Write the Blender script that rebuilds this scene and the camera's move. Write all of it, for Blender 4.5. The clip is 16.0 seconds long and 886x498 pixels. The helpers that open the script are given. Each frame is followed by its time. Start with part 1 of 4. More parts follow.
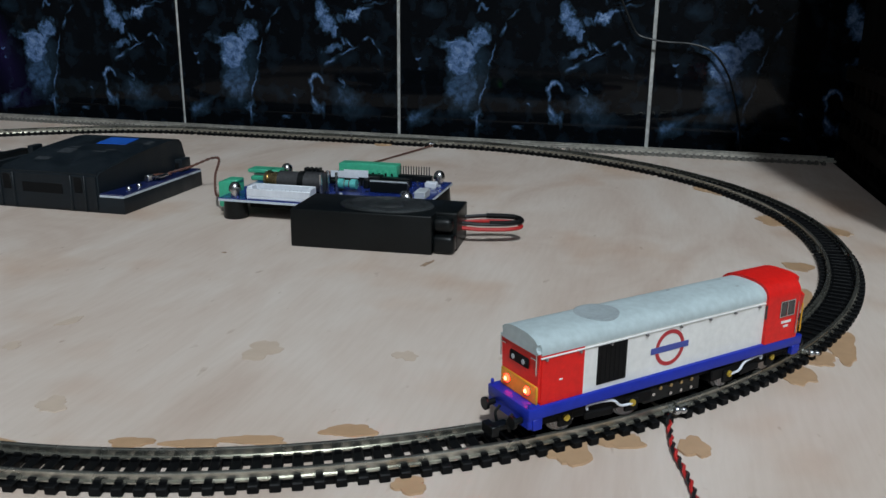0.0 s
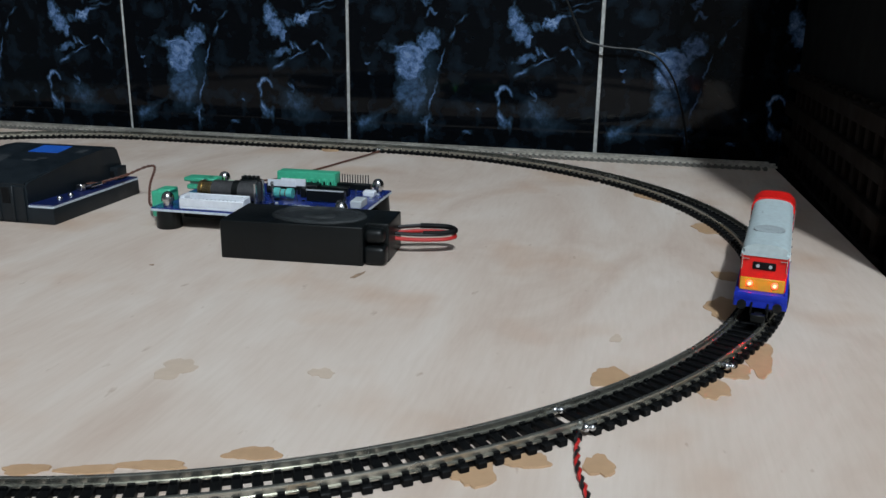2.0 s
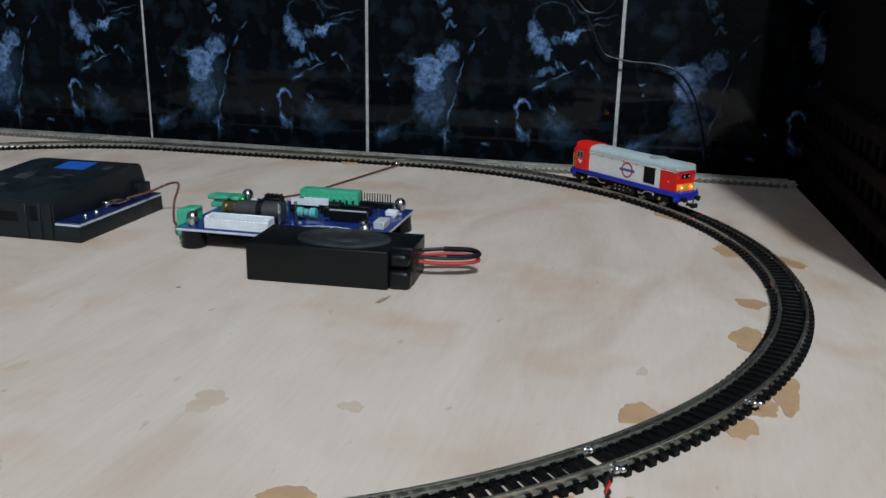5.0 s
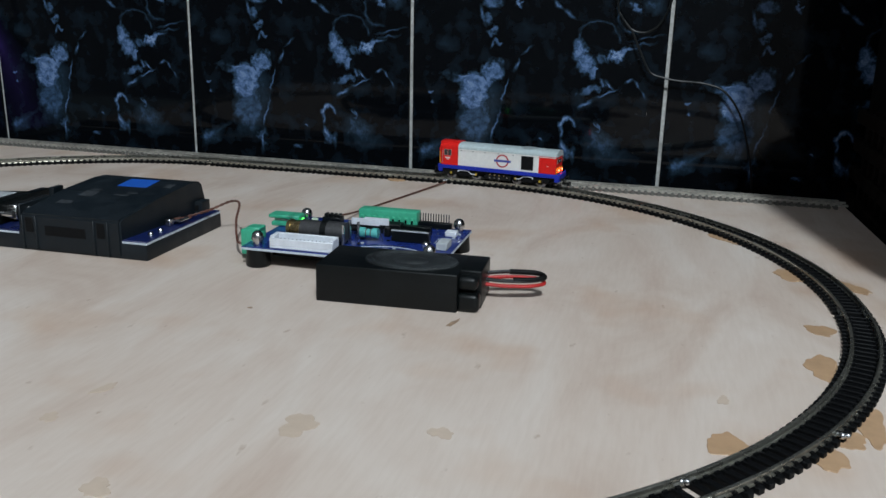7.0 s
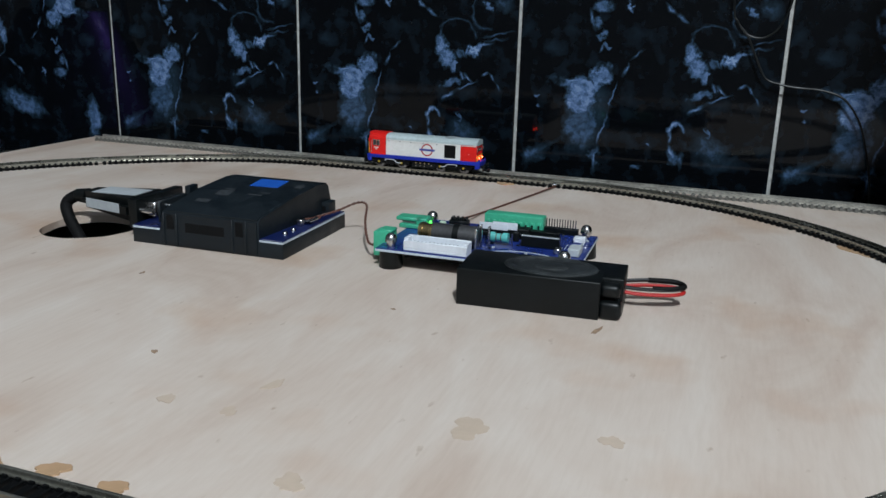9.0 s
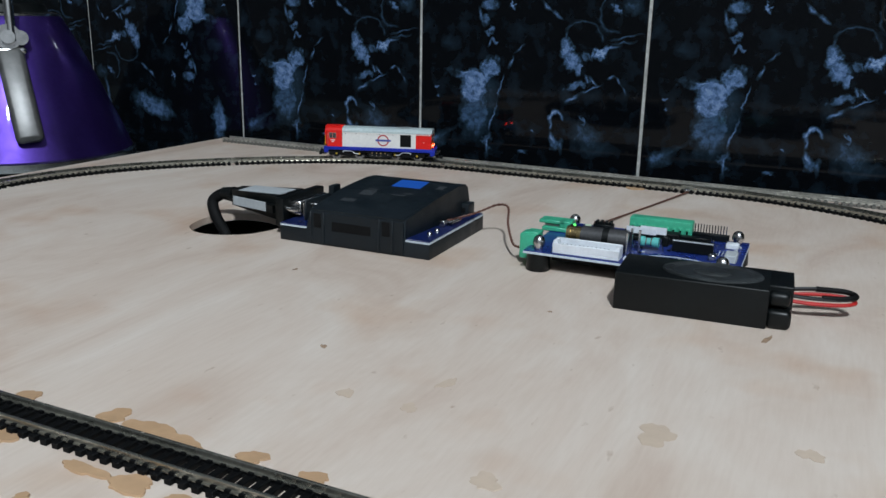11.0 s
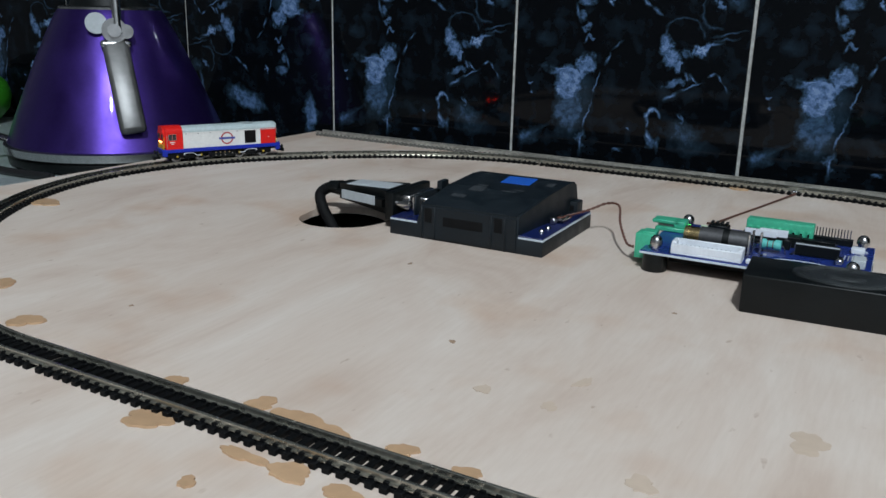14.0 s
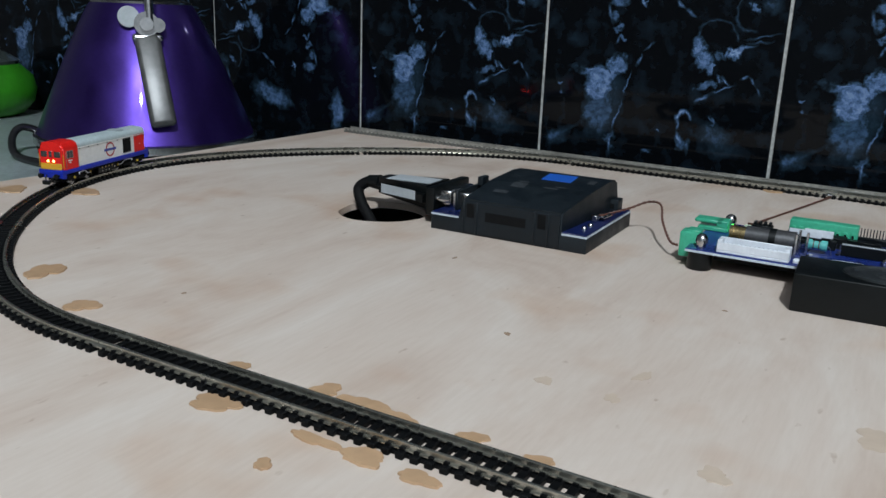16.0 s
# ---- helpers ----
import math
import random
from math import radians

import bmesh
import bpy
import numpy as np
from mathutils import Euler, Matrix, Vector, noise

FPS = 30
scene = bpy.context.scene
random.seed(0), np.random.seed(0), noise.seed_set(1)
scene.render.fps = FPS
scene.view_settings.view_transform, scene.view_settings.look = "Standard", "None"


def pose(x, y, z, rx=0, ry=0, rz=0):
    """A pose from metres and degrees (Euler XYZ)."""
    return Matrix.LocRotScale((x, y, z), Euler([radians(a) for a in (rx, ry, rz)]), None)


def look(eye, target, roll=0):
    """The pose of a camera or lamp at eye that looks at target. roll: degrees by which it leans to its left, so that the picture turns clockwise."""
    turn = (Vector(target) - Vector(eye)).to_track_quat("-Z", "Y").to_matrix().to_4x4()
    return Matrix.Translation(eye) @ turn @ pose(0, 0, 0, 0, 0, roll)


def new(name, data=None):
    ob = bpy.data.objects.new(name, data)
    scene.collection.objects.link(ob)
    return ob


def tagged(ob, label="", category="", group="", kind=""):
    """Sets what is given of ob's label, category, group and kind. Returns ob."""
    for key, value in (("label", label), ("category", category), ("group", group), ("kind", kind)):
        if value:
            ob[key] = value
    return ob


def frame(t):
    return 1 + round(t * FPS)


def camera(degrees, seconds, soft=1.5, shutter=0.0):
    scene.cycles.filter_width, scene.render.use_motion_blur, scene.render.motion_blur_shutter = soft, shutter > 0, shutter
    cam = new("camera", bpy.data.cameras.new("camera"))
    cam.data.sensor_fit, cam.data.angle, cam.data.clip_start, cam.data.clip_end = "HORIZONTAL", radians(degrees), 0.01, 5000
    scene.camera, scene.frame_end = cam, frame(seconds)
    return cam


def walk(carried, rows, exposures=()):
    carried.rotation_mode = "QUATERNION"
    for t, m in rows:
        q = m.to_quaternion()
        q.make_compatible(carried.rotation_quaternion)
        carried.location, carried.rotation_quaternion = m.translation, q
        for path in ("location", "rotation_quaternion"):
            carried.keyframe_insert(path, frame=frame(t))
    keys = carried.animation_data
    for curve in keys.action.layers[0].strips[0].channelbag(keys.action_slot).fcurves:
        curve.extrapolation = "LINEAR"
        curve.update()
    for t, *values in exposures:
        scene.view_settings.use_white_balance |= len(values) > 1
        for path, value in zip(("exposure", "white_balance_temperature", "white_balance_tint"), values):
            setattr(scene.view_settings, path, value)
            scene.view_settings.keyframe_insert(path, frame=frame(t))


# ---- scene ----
cam = camera(55.6, 16.0)
PATH = [
    (0, (0.013, 0.001, 0.099), (-0.49, 1.855, -0.46), 0.5),
    (0.5, (0.019, 0.002, 0.101), (-0.458, 1.862, -0.458), 0.5),
    (1, (0.023, 0.002, 0.101), (-0.46, 1.862, -0.455), 0.5),
    (1.5, (0.024, 0.004, 0.102), (-0.448, 1.866, -0.455), 0.5),
    (2, (0.027, 0.008, 0.103), (-0.405, 1.879, -0.456), 0.8),
    (2.5, (0.03, 0.009, 0.106), (-0.387, 1.883, -0.453), 0.9),
    (3, (0.032, 0.009, 0.109), (-0.386, 1.882, -0.454), 0.6),
    (5.5, (0.017, 0.007, 0.116), (-0.45, 1.869, -0.445), 1.1),
    (6, (0.013, 0.004, 0.119), (-0.465, 1.866, -0.433), 1.0),
    (6.5, (0.007, 0.002, 0.12), (-0.479, 1.863, -0.428), 1.1),
    (7, (0.0, 0.001, 0.12), (-0.494, 1.861, -0.424), 1.3),
    (7.5, (-0.005, -0.002, 0.121), (-0.52, 1.853, -0.423), 1.5),
    (8, (-0.007, -0.004, 0.121), (-0.566, 1.838, -0.422), 1.3),
    (8.5, (-0.016, -0.007, 0.12), (-0.578, 1.833, -0.425), 1.6),
    (9, (-0.032, -0.011, 0.122), (-0.664, 1.806, -0.425), 1.5),
    (9.5, (-0.043, -0.012, 0.121), (-0.755, 1.778, -0.417), 1.2),
    (12, (-0.068, -0.025, 0.118), (-0.906, 1.707, -0.427), 1.4),
    (12.5, (-0.072, -0.024, 0.118), (-0.924, 1.701, -0.429), 1.6),
    (13, (-0.081, -0.028, 0.119), (-0.952, 1.687, -0.426), 1.8),
    (13.5, (-0.083, -0.03, 0.118), (-0.988, 1.667, -0.429), 1.7),
    (14, (-0.085, -0.032, 0.118), (-1.028, 1.644, -0.431), 1.3),
    (14.5, (-0.086, -0.031, 0.117), (-1.043, 1.638, -0.431), 1.2),
    (15, (-0.09, -0.033, 0.116), (-1.061, 1.628, -0.43), 1.4),
    (15.5, (-0.09, -0.035, 0.117), (-1.055, 1.629, -0.429), 1.8),
    (16, (-0.1, -0.043, 0.114), (-1.057, 1.627, -0.43), 2.2),
]
walk(cam, [(t, look(eye, target, roll)) for t, eye, target, roll in PATH],
     exposures=[(0.0, -0.46), (0.5, -0.40), (1.5, -0.25), (3.0, -0.20), (5.5, -0.22), (7.0, -0.22), (8.0, -0.16), (9.5, -0.09), (16.0, -0.11)])

# ---------------------------------------------------------------- light
world = bpy.data.worlds.new("world")
scene.world = world
world.use_nodes = True
world.node_tree.nodes["Background"].inputs[0].default_value = (0.5, 0.55, 0.7, 1)
world.node_tree.nodes["Background"].inputs[1].default_value = 0.02

lamp = new("room_lamp", bpy.data.lights.new("room_lamp", "POINT"))
lamp.location = (0.40, -0.80, 1.45)
lamp.data.energy = 142
lamp.data.color = (0.812, 0.91, 0.982)
lamp.data.shadow_soft_size = 0.035


# ---------------------------------------------------------------- materials
def nodes_of(name):
    m = bpy.data.materials.new(name)
    m.use_nodes = True
    nt = m.node_tree
    return m, nt, nt.nodes["Principled BSDF"]


def link(nt, a, b):
    nt.links.new(a, b)


def noise_node(nt, scale, detail=4, rough=0.55, coord="Object", stretch=None, turn=0.0):
    tc = nt.nodes.new("ShaderNodeTexCoord")
    n = nt.nodes.new("ShaderNodeTexNoise")
    n.inputs["Scale"].default_value = scale
    n.inputs["Detail"].default_value = detail
    n.inputs["Roughness"].default_value = rough
    if stretch:
        mp = nt.nodes.new("ShaderNodeMapping")
        mp.inputs["Scale"].default_value = stretch
        mp.inputs["Rotation"].default_value = (0, 0, radians(turn))
        link(nt, tc.outputs[coord], mp.inputs["Vector"])
        link(nt, mp.outputs[0], n.inputs["Vector"])
    else:
        link(nt, tc.outputs[coord], n.inputs["Vector"])
    return n


def ramp(nt, src, stops):
    r = nt.nodes.new("ShaderNodeValToRGB")
    e = r.color_ramp.elements
    while len(e) < len(stops):
        e.new(0.5)
    for el, (p, c) in zip(e, stops):
        el.position, el.color = p, (*c, 1) if len(c) == 3 else c
    link(nt, src, r.inputs[0])
    return r


def bump(nt, bsdf, src, strength, dist):
    b = nt.nodes.new("ShaderNodeBump")
    b.inputs["Strength"].default_value = strength
    b.inputs["Distance"].default_value = dist
    link(nt, src, b.inputs["Height"])
    link(nt, b.outputs[0], bsdf.inputs["Normal"])


def mix(nt, fac, a, b, mode="MIX"):
    m = nt.nodes.new("ShaderNodeMix")
    m.data_type, m.blend_type = "RGBA", mode
    for sock, v in ((m.inputs[0], fac), (m.inputs[6], a), (m.inputs[7], b)):
        if isinstance(v, (int, float)):
            sock.default_value = v
        elif isinstance(v, tuple):
            sock.default_value = (*v, 1)
        else:
            link(nt, v, sock)
    return m.outputs[2]


def surface(name, color, rough=0.5, metal=0.0, vary=0.25, scale=300.0, relief=0.15, dist=0.0002, coat=0.0, spec=0.5):
    """Paint, plastic or metal with fine and coarse variation in tone, gloss and relief."""
    m, nt, b = nodes_of(name)
    n1 = noise_node(nt, scale)
    n2 = noise_node(nt, scale * 0.12, 3)
    dark = tuple(c * (1 - vary) for c in color)
    lite = tuple(min(1.0, c * (1 + vary)) for c in color)
    c1 = ramp(nt, n1.outputs[0], [(0.3, dark), (0.7, lite)])
    c2 = ramp(nt, n2.outputs[0], [(0.35, (1 - vary, 1 - vary, 1 - vary)), (0.65, (1, 1, 1))])
    link(nt, mix(nt, 1.0, c1.outputs[0], c2.outputs[0], "MULTIPLY"), b.inputs["Base Color"])
    r = ramp(nt, n2.outputs[0], [(0.3, (rough * 0.8,) * 3), (0.7, (min(1, rough * 1.2),) * 3)])
    link(nt, r.outputs[0], b.inputs["Roughness"])
    b.inputs["Metallic"].default_value = metal
    b.inputs["Coat Weight"].default_value = coat
    b.inputs["Specular IOR Level"].default_value = spec
    if relief:
        bump(nt, b, n1.outputs[0], relief, dist)
    return m


def glow(name, color, strength):
    m, nt, b = nodes_of(name)
    b.inputs["Base Color"].default_value = (*color, 1)
    b.inputs["Emission Color"].default_value = (*color, 1)
    b.inputs["Emission Strength"].default_value = strength
    return m


def plywood():
    m, nt, b = nodes_of("plywood")
    fine = noise_node(nt, 60, 6, 0.6, stretch=(9, 0.9, 1), turn=28)
    wide = noise_node(nt, 8, 5, 0.58, stretch=(2.2, 0.8, 1), turn=28)
    wide.inputs["Distortion"].default_value = 1.2
    fleck = noise_node(nt, 150, 2, 0.5, stretch=(1.6, 0.7, 1), turn=28)
    blot = noise_node(nt, 16, 3, 0.5)
    c1 = ramp(nt, wide.outputs[0], [(0.3, (0.495, 0.385, 0.315)), (0.48, (0.576, 0.480, 0.411)), (0.7, (0.638, 0.561, 0.499))])
    c2 = ramp(nt, fine.outputs[0], [(0.35, (0.955, 0.945, 0.935)), (0.6, (1, 1, 1))])
    c3 = ramp(nt, fleck.outputs[0], [(0.20, (0.74, 0.68, 0.62)), (0.30, (1, 1, 1))])
    c4 = ramp(nt, blot.outputs[0], [(0.30, (0.90, 0.80, 0.72)), (0.45, (1, 1, 1))])
    c = mix(nt, 1.0, c1.outputs[0], c2.outputs[0], "MULTIPLY")
    c = mix(nt, 1.0, c, c3.outputs[0], "MULTIPLY")
    c = mix(nt, 1.0, c, c4.outputs[0], "MULTIPLY")
    link(nt, c, b.inputs["Base Color"])
    b.inputs["Roughness"].default_value = 0.62
    bump(nt, b, fine.outputs[0], 0.12, 0.0004)
    return m


def marbled_tile():
    """Glossy black tile with a printed blue-grey marble figure; the same print on every tile."""
    m, nt, b = nodes_of("marbled_tile")
    tc = nt.nodes.new("ShaderNodeTexCoord")

    def warped(scale, detail, amount, source):
        n = nt.nodes.new("ShaderNodeTexNoise")
        n.inputs["Scale"].default_value = scale
        n.inputs["Detail"].default_value = detail
        n.inputs["Roughness"].default_value = 0.6
        link(nt, tc.outputs["Object"], n.inputs["Vector"])
        sub = nt.nodes.new("ShaderNodeVectorMath")
        sub.operation = "SUBTRACT"
        link(nt, n.outputs["Color"], sub.inputs[0])
        sub.inputs[1].default_value = (0.5, 0.5, 0.5)
        sc = nt.nodes.new("ShaderNodeVectorMath")
        sc.operation = "SCALE"
        sc.inputs["Scale"].default_value = amount
        link(nt, sub.outputs[0], sc.inputs[0])
        add = nt.nodes.new("ShaderNodeVectorMath")
        link(nt, source, add.inputs[0])
        link(nt, sc.outputs[0], add.inputs[1])
        return n, add.outputs[0]

    warp, first = warped(60, 4, 0.013, tc.outputs["Object"])
    _, ragged = warped(120, 7, 0.015, first)
    layers = {"solid": None, "veil": None}

    def lay(kind, out):
        layers[kind] = out if layers[kind] is None else mix(nt, 1.0, layers[kind], out, "LIGHTEN")

    def local(u, v, ru, rv, tilt, source):
        mp = nt.nodes.new("ShaderNodeMapping")
        mp.vector_type = "TEXTURE"
        mp.inputs["Location"].default_value = (u / 1000, 0, v / 1000)
        mp.inputs["Rotation"].default_value = (0, radians(tilt), 0)
        mp.inputs["Scale"].default_value = (ru / 1000, 10, rv / 1000)
        link(nt, source, mp.inputs["Vector"])
        ln = nt.nodes.new("ShaderNodeVectorMath")
        ln.operation = "LENGTH"
        link(nt, mp.outputs[0], ln.inputs[0])
        return mp.outputs[0], ln.outputs["Value"]

    def patch(u, v, ru, rv, power, tilt=0.0, edge=0.5, kind="solid"):
        _, r = local(u, v, ru, rv, tilt, ragged)
        lay(kind, ramp(nt, r, [(edge, (power,) * 3), (1.0, (0, 0, 0))]).outputs[0])

    def line(u0, v0, u1, v1, w, power):
        du, dv = u1 - u0, v1 - v0
        _, r = local((u0 + u1) / 2, (v0 + v1) / 2, math.hypot(du, dv) / 2, w, -math.degrees(math.atan2(dv, du)), first)
        lay("solid", ramp(nt, r, [(0.15, (power * 1.12,) * 3), (1.0, (0, 0, 0))]).outputs[0])

    def arc(u, v, ru, rv, w, power, toward, reach):
        """Part of a ring whose middle lies toward (degrees from +u)."""
        p, r = local(u, v, ru, rv, 0, first)
        ring = ramp(nt, r, [(0.5 - w / ru, (0, 0, 0)), (0.5, (power,) * 3), (0.5 + w / ru, (0, 0, 0))])
        dot = nt.nodes.new("ShaderNodeVectorMath")
        dot.operation = "DOT_PRODUCT"
        link(nt, p, dot.inputs[0])
        dot.inputs[1].default_value = (math.cos(radians(toward)), 0, math.sin(radians(toward)))
        side = ramp(nt, dot.outputs["Value"], [(max(0.0, reach), (0, 0, 0)), (max(0.0, reach) + 0.1, (1, 1, 1))])
        lay("solid", mix(nt, 1.0, ring.outputs[0], side.outputs[0], "MULTIPLY"))

    # the pale column and its crossbar
    patch(53, 92, 14, 17, 0.66, edge=0.6)
    patch(53, 102, 20, 6.5, 0.64, tilt=4, edge=0.45)
    patch(68, 109, 12, 9.5, 0.62, tilt=-28, edge=0.6)
    line(34, 105, 62, 103, 1.6, 0.75)
    line(54, 104, 69, 122, 1.4, 0.55)
    patch(55, 70, 17, 26, 0.42, kind="veil", edge=0.55)
    patch(66, 84, 13, 26, 0.22, kind="veil", edge=0.5)
    line(81, 107, 76, 81, 1.0, 0.6)
    line(77, 84, 68, 52, 1.2, 0.7)
    line(69, 56, 68, 32, 1.6, 0.6)
    patch(68, 44, 4.5, 13, 0.4, kind="veil", edge=0.4)
    # trail of flecks above it
    line(70, 136, 66, 126, 1.6, 0.55)
    patch(70.5, 133, 2.2, 3, 0.6)
    patch(66, 141, 3, 4, 0.5)
    patch(63, 151, 5, 4.5, 0.45, tilt=-20)
    patch(66, 164, 9, 6, 0.5)
    line(55, 162, 62, 144, 2.0, 0.5)
    line(85, 109, 89, 121, 1.5, 0.6)
    line(89, 122, 101, 131, 1.2, 0.4)
    patch(87.5, 163, 1.8, 4.5, 0.65, tilt=-20)
    line(113, 167, 122, 157, 2.2, 0.65)
    line(121, 158, 133, 151, 2.0, 0.55)
    patch(29, 130, 12, 8, 0.16, kind="veil", edge=0.2)
    patch(30, 106, 5, 4, 0.3, kind="veil", edge=0.2)
    patch(17.5, 91.3, 3, 1.5, 0.65, tilt=-12)
    patch(19, 84.5, 2.8, 1.6, 0.65, tilt=12)
    # broken blot with a dark round eye above
    patch(136, 128, 7, 9, 0.66, tilt=20)
    patch(143, 119, 9, 9, 0.62, tilt=35)
    patch(148, 112, 4, 6, 0.62)
    patch(140, 113, 3, 4, 0.4)
    patch(167, 126, 7.5, 4.6, 0.82, tilt=-32)
    line(168, 128, 184, 133, 1.8, 0.6)
    line(170, 136, 202, 141, 1.2, 0.35)
    line(172, 134, 196, 135, 1.0, 0.3)
    line(158, 118, 162, 131, 1.8, 0.55)
    patch(154, 124, 3, 6, 0.4, tilt=-20)
    arc(150, 137, 34, 28, 1.6, 0.30, 75, 0.05)
    line(134, 130, 136, 145, 1.8, 0.4)
    arc(177, 157, 26, 28, 1.4, 0.30, 205, 0.05)
    patch(178, 160, 2.4, 5, 0.5, tilt=-35)
    patch(190, 164, 10, 8, 0.3, kind="veil", edge=0.2)
    # the tail below it
    patch(146, 98, 9, 4, 0.5, tilt=-8)
    patch(157, 103, 4.2, 4.6, 0.62)
    line(158, 108, 166, 97, 1.5, 0.6)
    line(171, 102, 150, 89, 1.3, 0.6)
    line(152, 90, 138, 81, 2.0, 0.55)
    line(171, 103, 179, 108, 1.7, 0.65)
    line(178, 108, 186, 98, 1.5, 0.6)
    line(185, 100, 192, 91, 1.2, 0.35)
    # hooked ring and the cloud at the foot
    arc(130.5, 68.5, 14, 13, 2.2, 0.78, 100, 0.0)
    line(123.5, 72, 126, 59, 2.0, 0.6)
    line(125, 60, 134, 44, 2.6, 0.6)
    line(136, 56, 135, 38, 2.4, 0.5)
    patch(131, 48, 6, 7, 0.4)
    patch(157, 57, 19, 11, 0.34, kind="veil", tilt=22, edge=0.35)
    patch(165, 47, 22, 9, 0.22, kind="veil", edge=0.2)
    patch(154, 68, 2, 5, 0.5, tilt=-20)
    patch(111.5, 57.5, 3.4, 2, 0.6, tilt=25)
    patch(101, 38, 5, 3, 0.45)
    patch(17, 43, 13, 7, 0.42, kind="veil", tilt=-25, edge=0.3)
    line(10, 36, 42, 62, 2.6, 0.2)
    # upper part
    patch(120, 196, 34, 13, 0.5, tilt=20)
    patch(30, 205, 9, 24, 0.5)
    line(186, 160, 178, 220, 3, 0.5)
    mott = nt.nodes.new("ShaderNodeTexNoise")
    mott.inputs["Scale"].default_value = 210
    mott.inputs["Detail"].default_value = 4
    mott.inputs["Roughness"].default_value = 0.65
    link(nt, first, mott.inputs["Vector"])
    torn = ramp(nt, mott.outputs[0], [(0.34, (0.5, 0.5, 0.5)), (0.64, (1.0, 1.0, 1.0))])
    even = ramp(nt, mott.outputs[0], [(0.34, (0.52, 0.52, 0.52)), (0.60, (1.06, 1.06, 1.06))])
    haze = ramp(nt, warp.outputs["Fac"], [(0.50, (0, 0, 0)), (0.75, (0.13, 0.13, 0.13))])
    veil = mix(nt, 1.0, layers["veil"], torn.outputs[0], "MULTIPLY")
    solid = mix(nt, 1.0, layers["solid"], even.outputs[0], "MULTIPLY")
    fig = mix(nt, 1.0, solid, veil, "LIGHTEN")
    fig = mix(nt, 1.0, fig, haze.outputs[0], "ADD")
    col = ramp(nt, fig, [(0.0, (0.0022, 0.003, 0.0042)), (0.2, (0.012, 0.024, 0.038)), (0.42, (0.045, 0.090, 0.170)), (0.62, (0.105, 0.175, 0.335)), (0.88, (0.29, 0.40, 0.58))])
    link(nt, col.outputs[0], b.inputs["Base Color"])
    b.inputs["Roughness"].default_value = 0.055
    b.inputs["Specular IOR Level"].default_value = 0.19
    ripple = noise_node(nt, 14, 2)
    bump(nt, b, ripple.outputs[0], 0.04, 0.002)
    return m


PLY = plywood()
TILE = marbled_tile()
GROUT = surface("grout", (0.50, 0.50, 0.48), 0.85, vary=0.25, scale=500, relief=0.4)
PLASTER = surface("plaster", (0.21, 0.21, 0.215), 0.9, vary=0.1, scale=40)
WORKTOP = surface("laminate_worktop", (0.36, 0.42, 0.42), 0.35, vary=0.2, scale=220)
CABINET = surface("cabinet_paint", (0.35, 0.34, 0.32), 0.5, vary=0.1, scale=60)
FLOORING = surface("vinyl_floor", (0.22, 0.2, 0.18), 0.5, vary=0.2, scale=30)
BATTEN = surface("pine_batten", (0.42, 0.28, 0.16), 0.7, vary=0.2, scale=200)
GLUE = surface("dried_glue", (0.47, 0.30, 0.175), 0.42, vary=0.09, scale=160, relief=0.1)
MARK = surface("wood_mark", (0.33, 0.22, 0.14), 0.7, vary=0.3, scale=500)
FAINT = surface("faint_mark", (0.525, 0.415, 0.325), 0.65, vary=0.04, scale=300)
SLEEPER = surface("black_sleeper", (0.004, 0.0044, 0.005), 0.5, vary=0.3, scale=900, spec=0.12)
SLEEPER_OLD = surface("dusty_sleeper", (0.14, 0.135, 0.12), 0.6, vary=0.35, scale=900)
RAIL = surface("nickel_rail", (0.48, 0.47, 0.41), 0.28, 0.9, vary=0.2, scale=500)
RAIL_OLD = surface("tarnished_rail", (0.50, 0.48, 0.43), 0.5, 0.6, vary=0.25, scale=400)
SOLDER = surface("solder", (0.62, 0.63, 0.64), 0.25, 1.0, vary=0.2, scale=900)
RED = surface("red_paint", (0.72, 0.014, 0.011), 0.38, vary=0.08, scale=700, relief=0.05, spec=0.32)
WHITE = surface("white_paint", (0.74, 0.735, 0.71), 0.42, vary=0.06, scale=500, relief=0.05)
ROOFGREY = surface("pale_grey_paint", (0.46, 0.545, 0.56), 0.5, vary=0.09, scale=500, relief=0.06)
FANGREY = surface("fan_grey", (0.33, 0.375, 0.39), 0.5, vary=0.1, scale=900)
BLUE = surface("blue_paint", (0.008, 0.026, 0.36), 0.4, vary=0.1, scale=600, relief=0.05, spec=0.32)
YELLOW = surface("yellow_paint", (0.66, 0.34, 0.02), 0.42, vary=0.08, scale=600, relief=0.05)
BLACK = surface("black_plastic", (0.0028, 0.0042, 0.0046), 0.42, vary=0.25, scale=500, spec=0.3)
BLACKMATT = surface("matt_black", (0.003, 0.003, 0.0034), 0.75, vary=0.2, scale=400, spec=0.2)
CASE = surface("case_plastic", (0.0045, 0.0090, 0.0130), 0.5, vary=0.2, scale=900, relief=0.25, spec=0.4)
STEEL = surface("steel", (0.60, 0.60, 0.60), 0.22, 1.0, vary=0.12, scale=300)
BRASS = surface("brass", (0.58, 0.44, 0.22), 0.3, 1.0, vary=0.15, scale=600)
GREYMETAL = surface("grey_metal", (0.30, 0.30, 0.31), 0.3, 0.8, vary=0.15, scale=600)
PCB = surface("blue_solder_mask", (0.012, 0.032, 0.20), 0.28, vary=0.2, scale=300, coat=0.3)
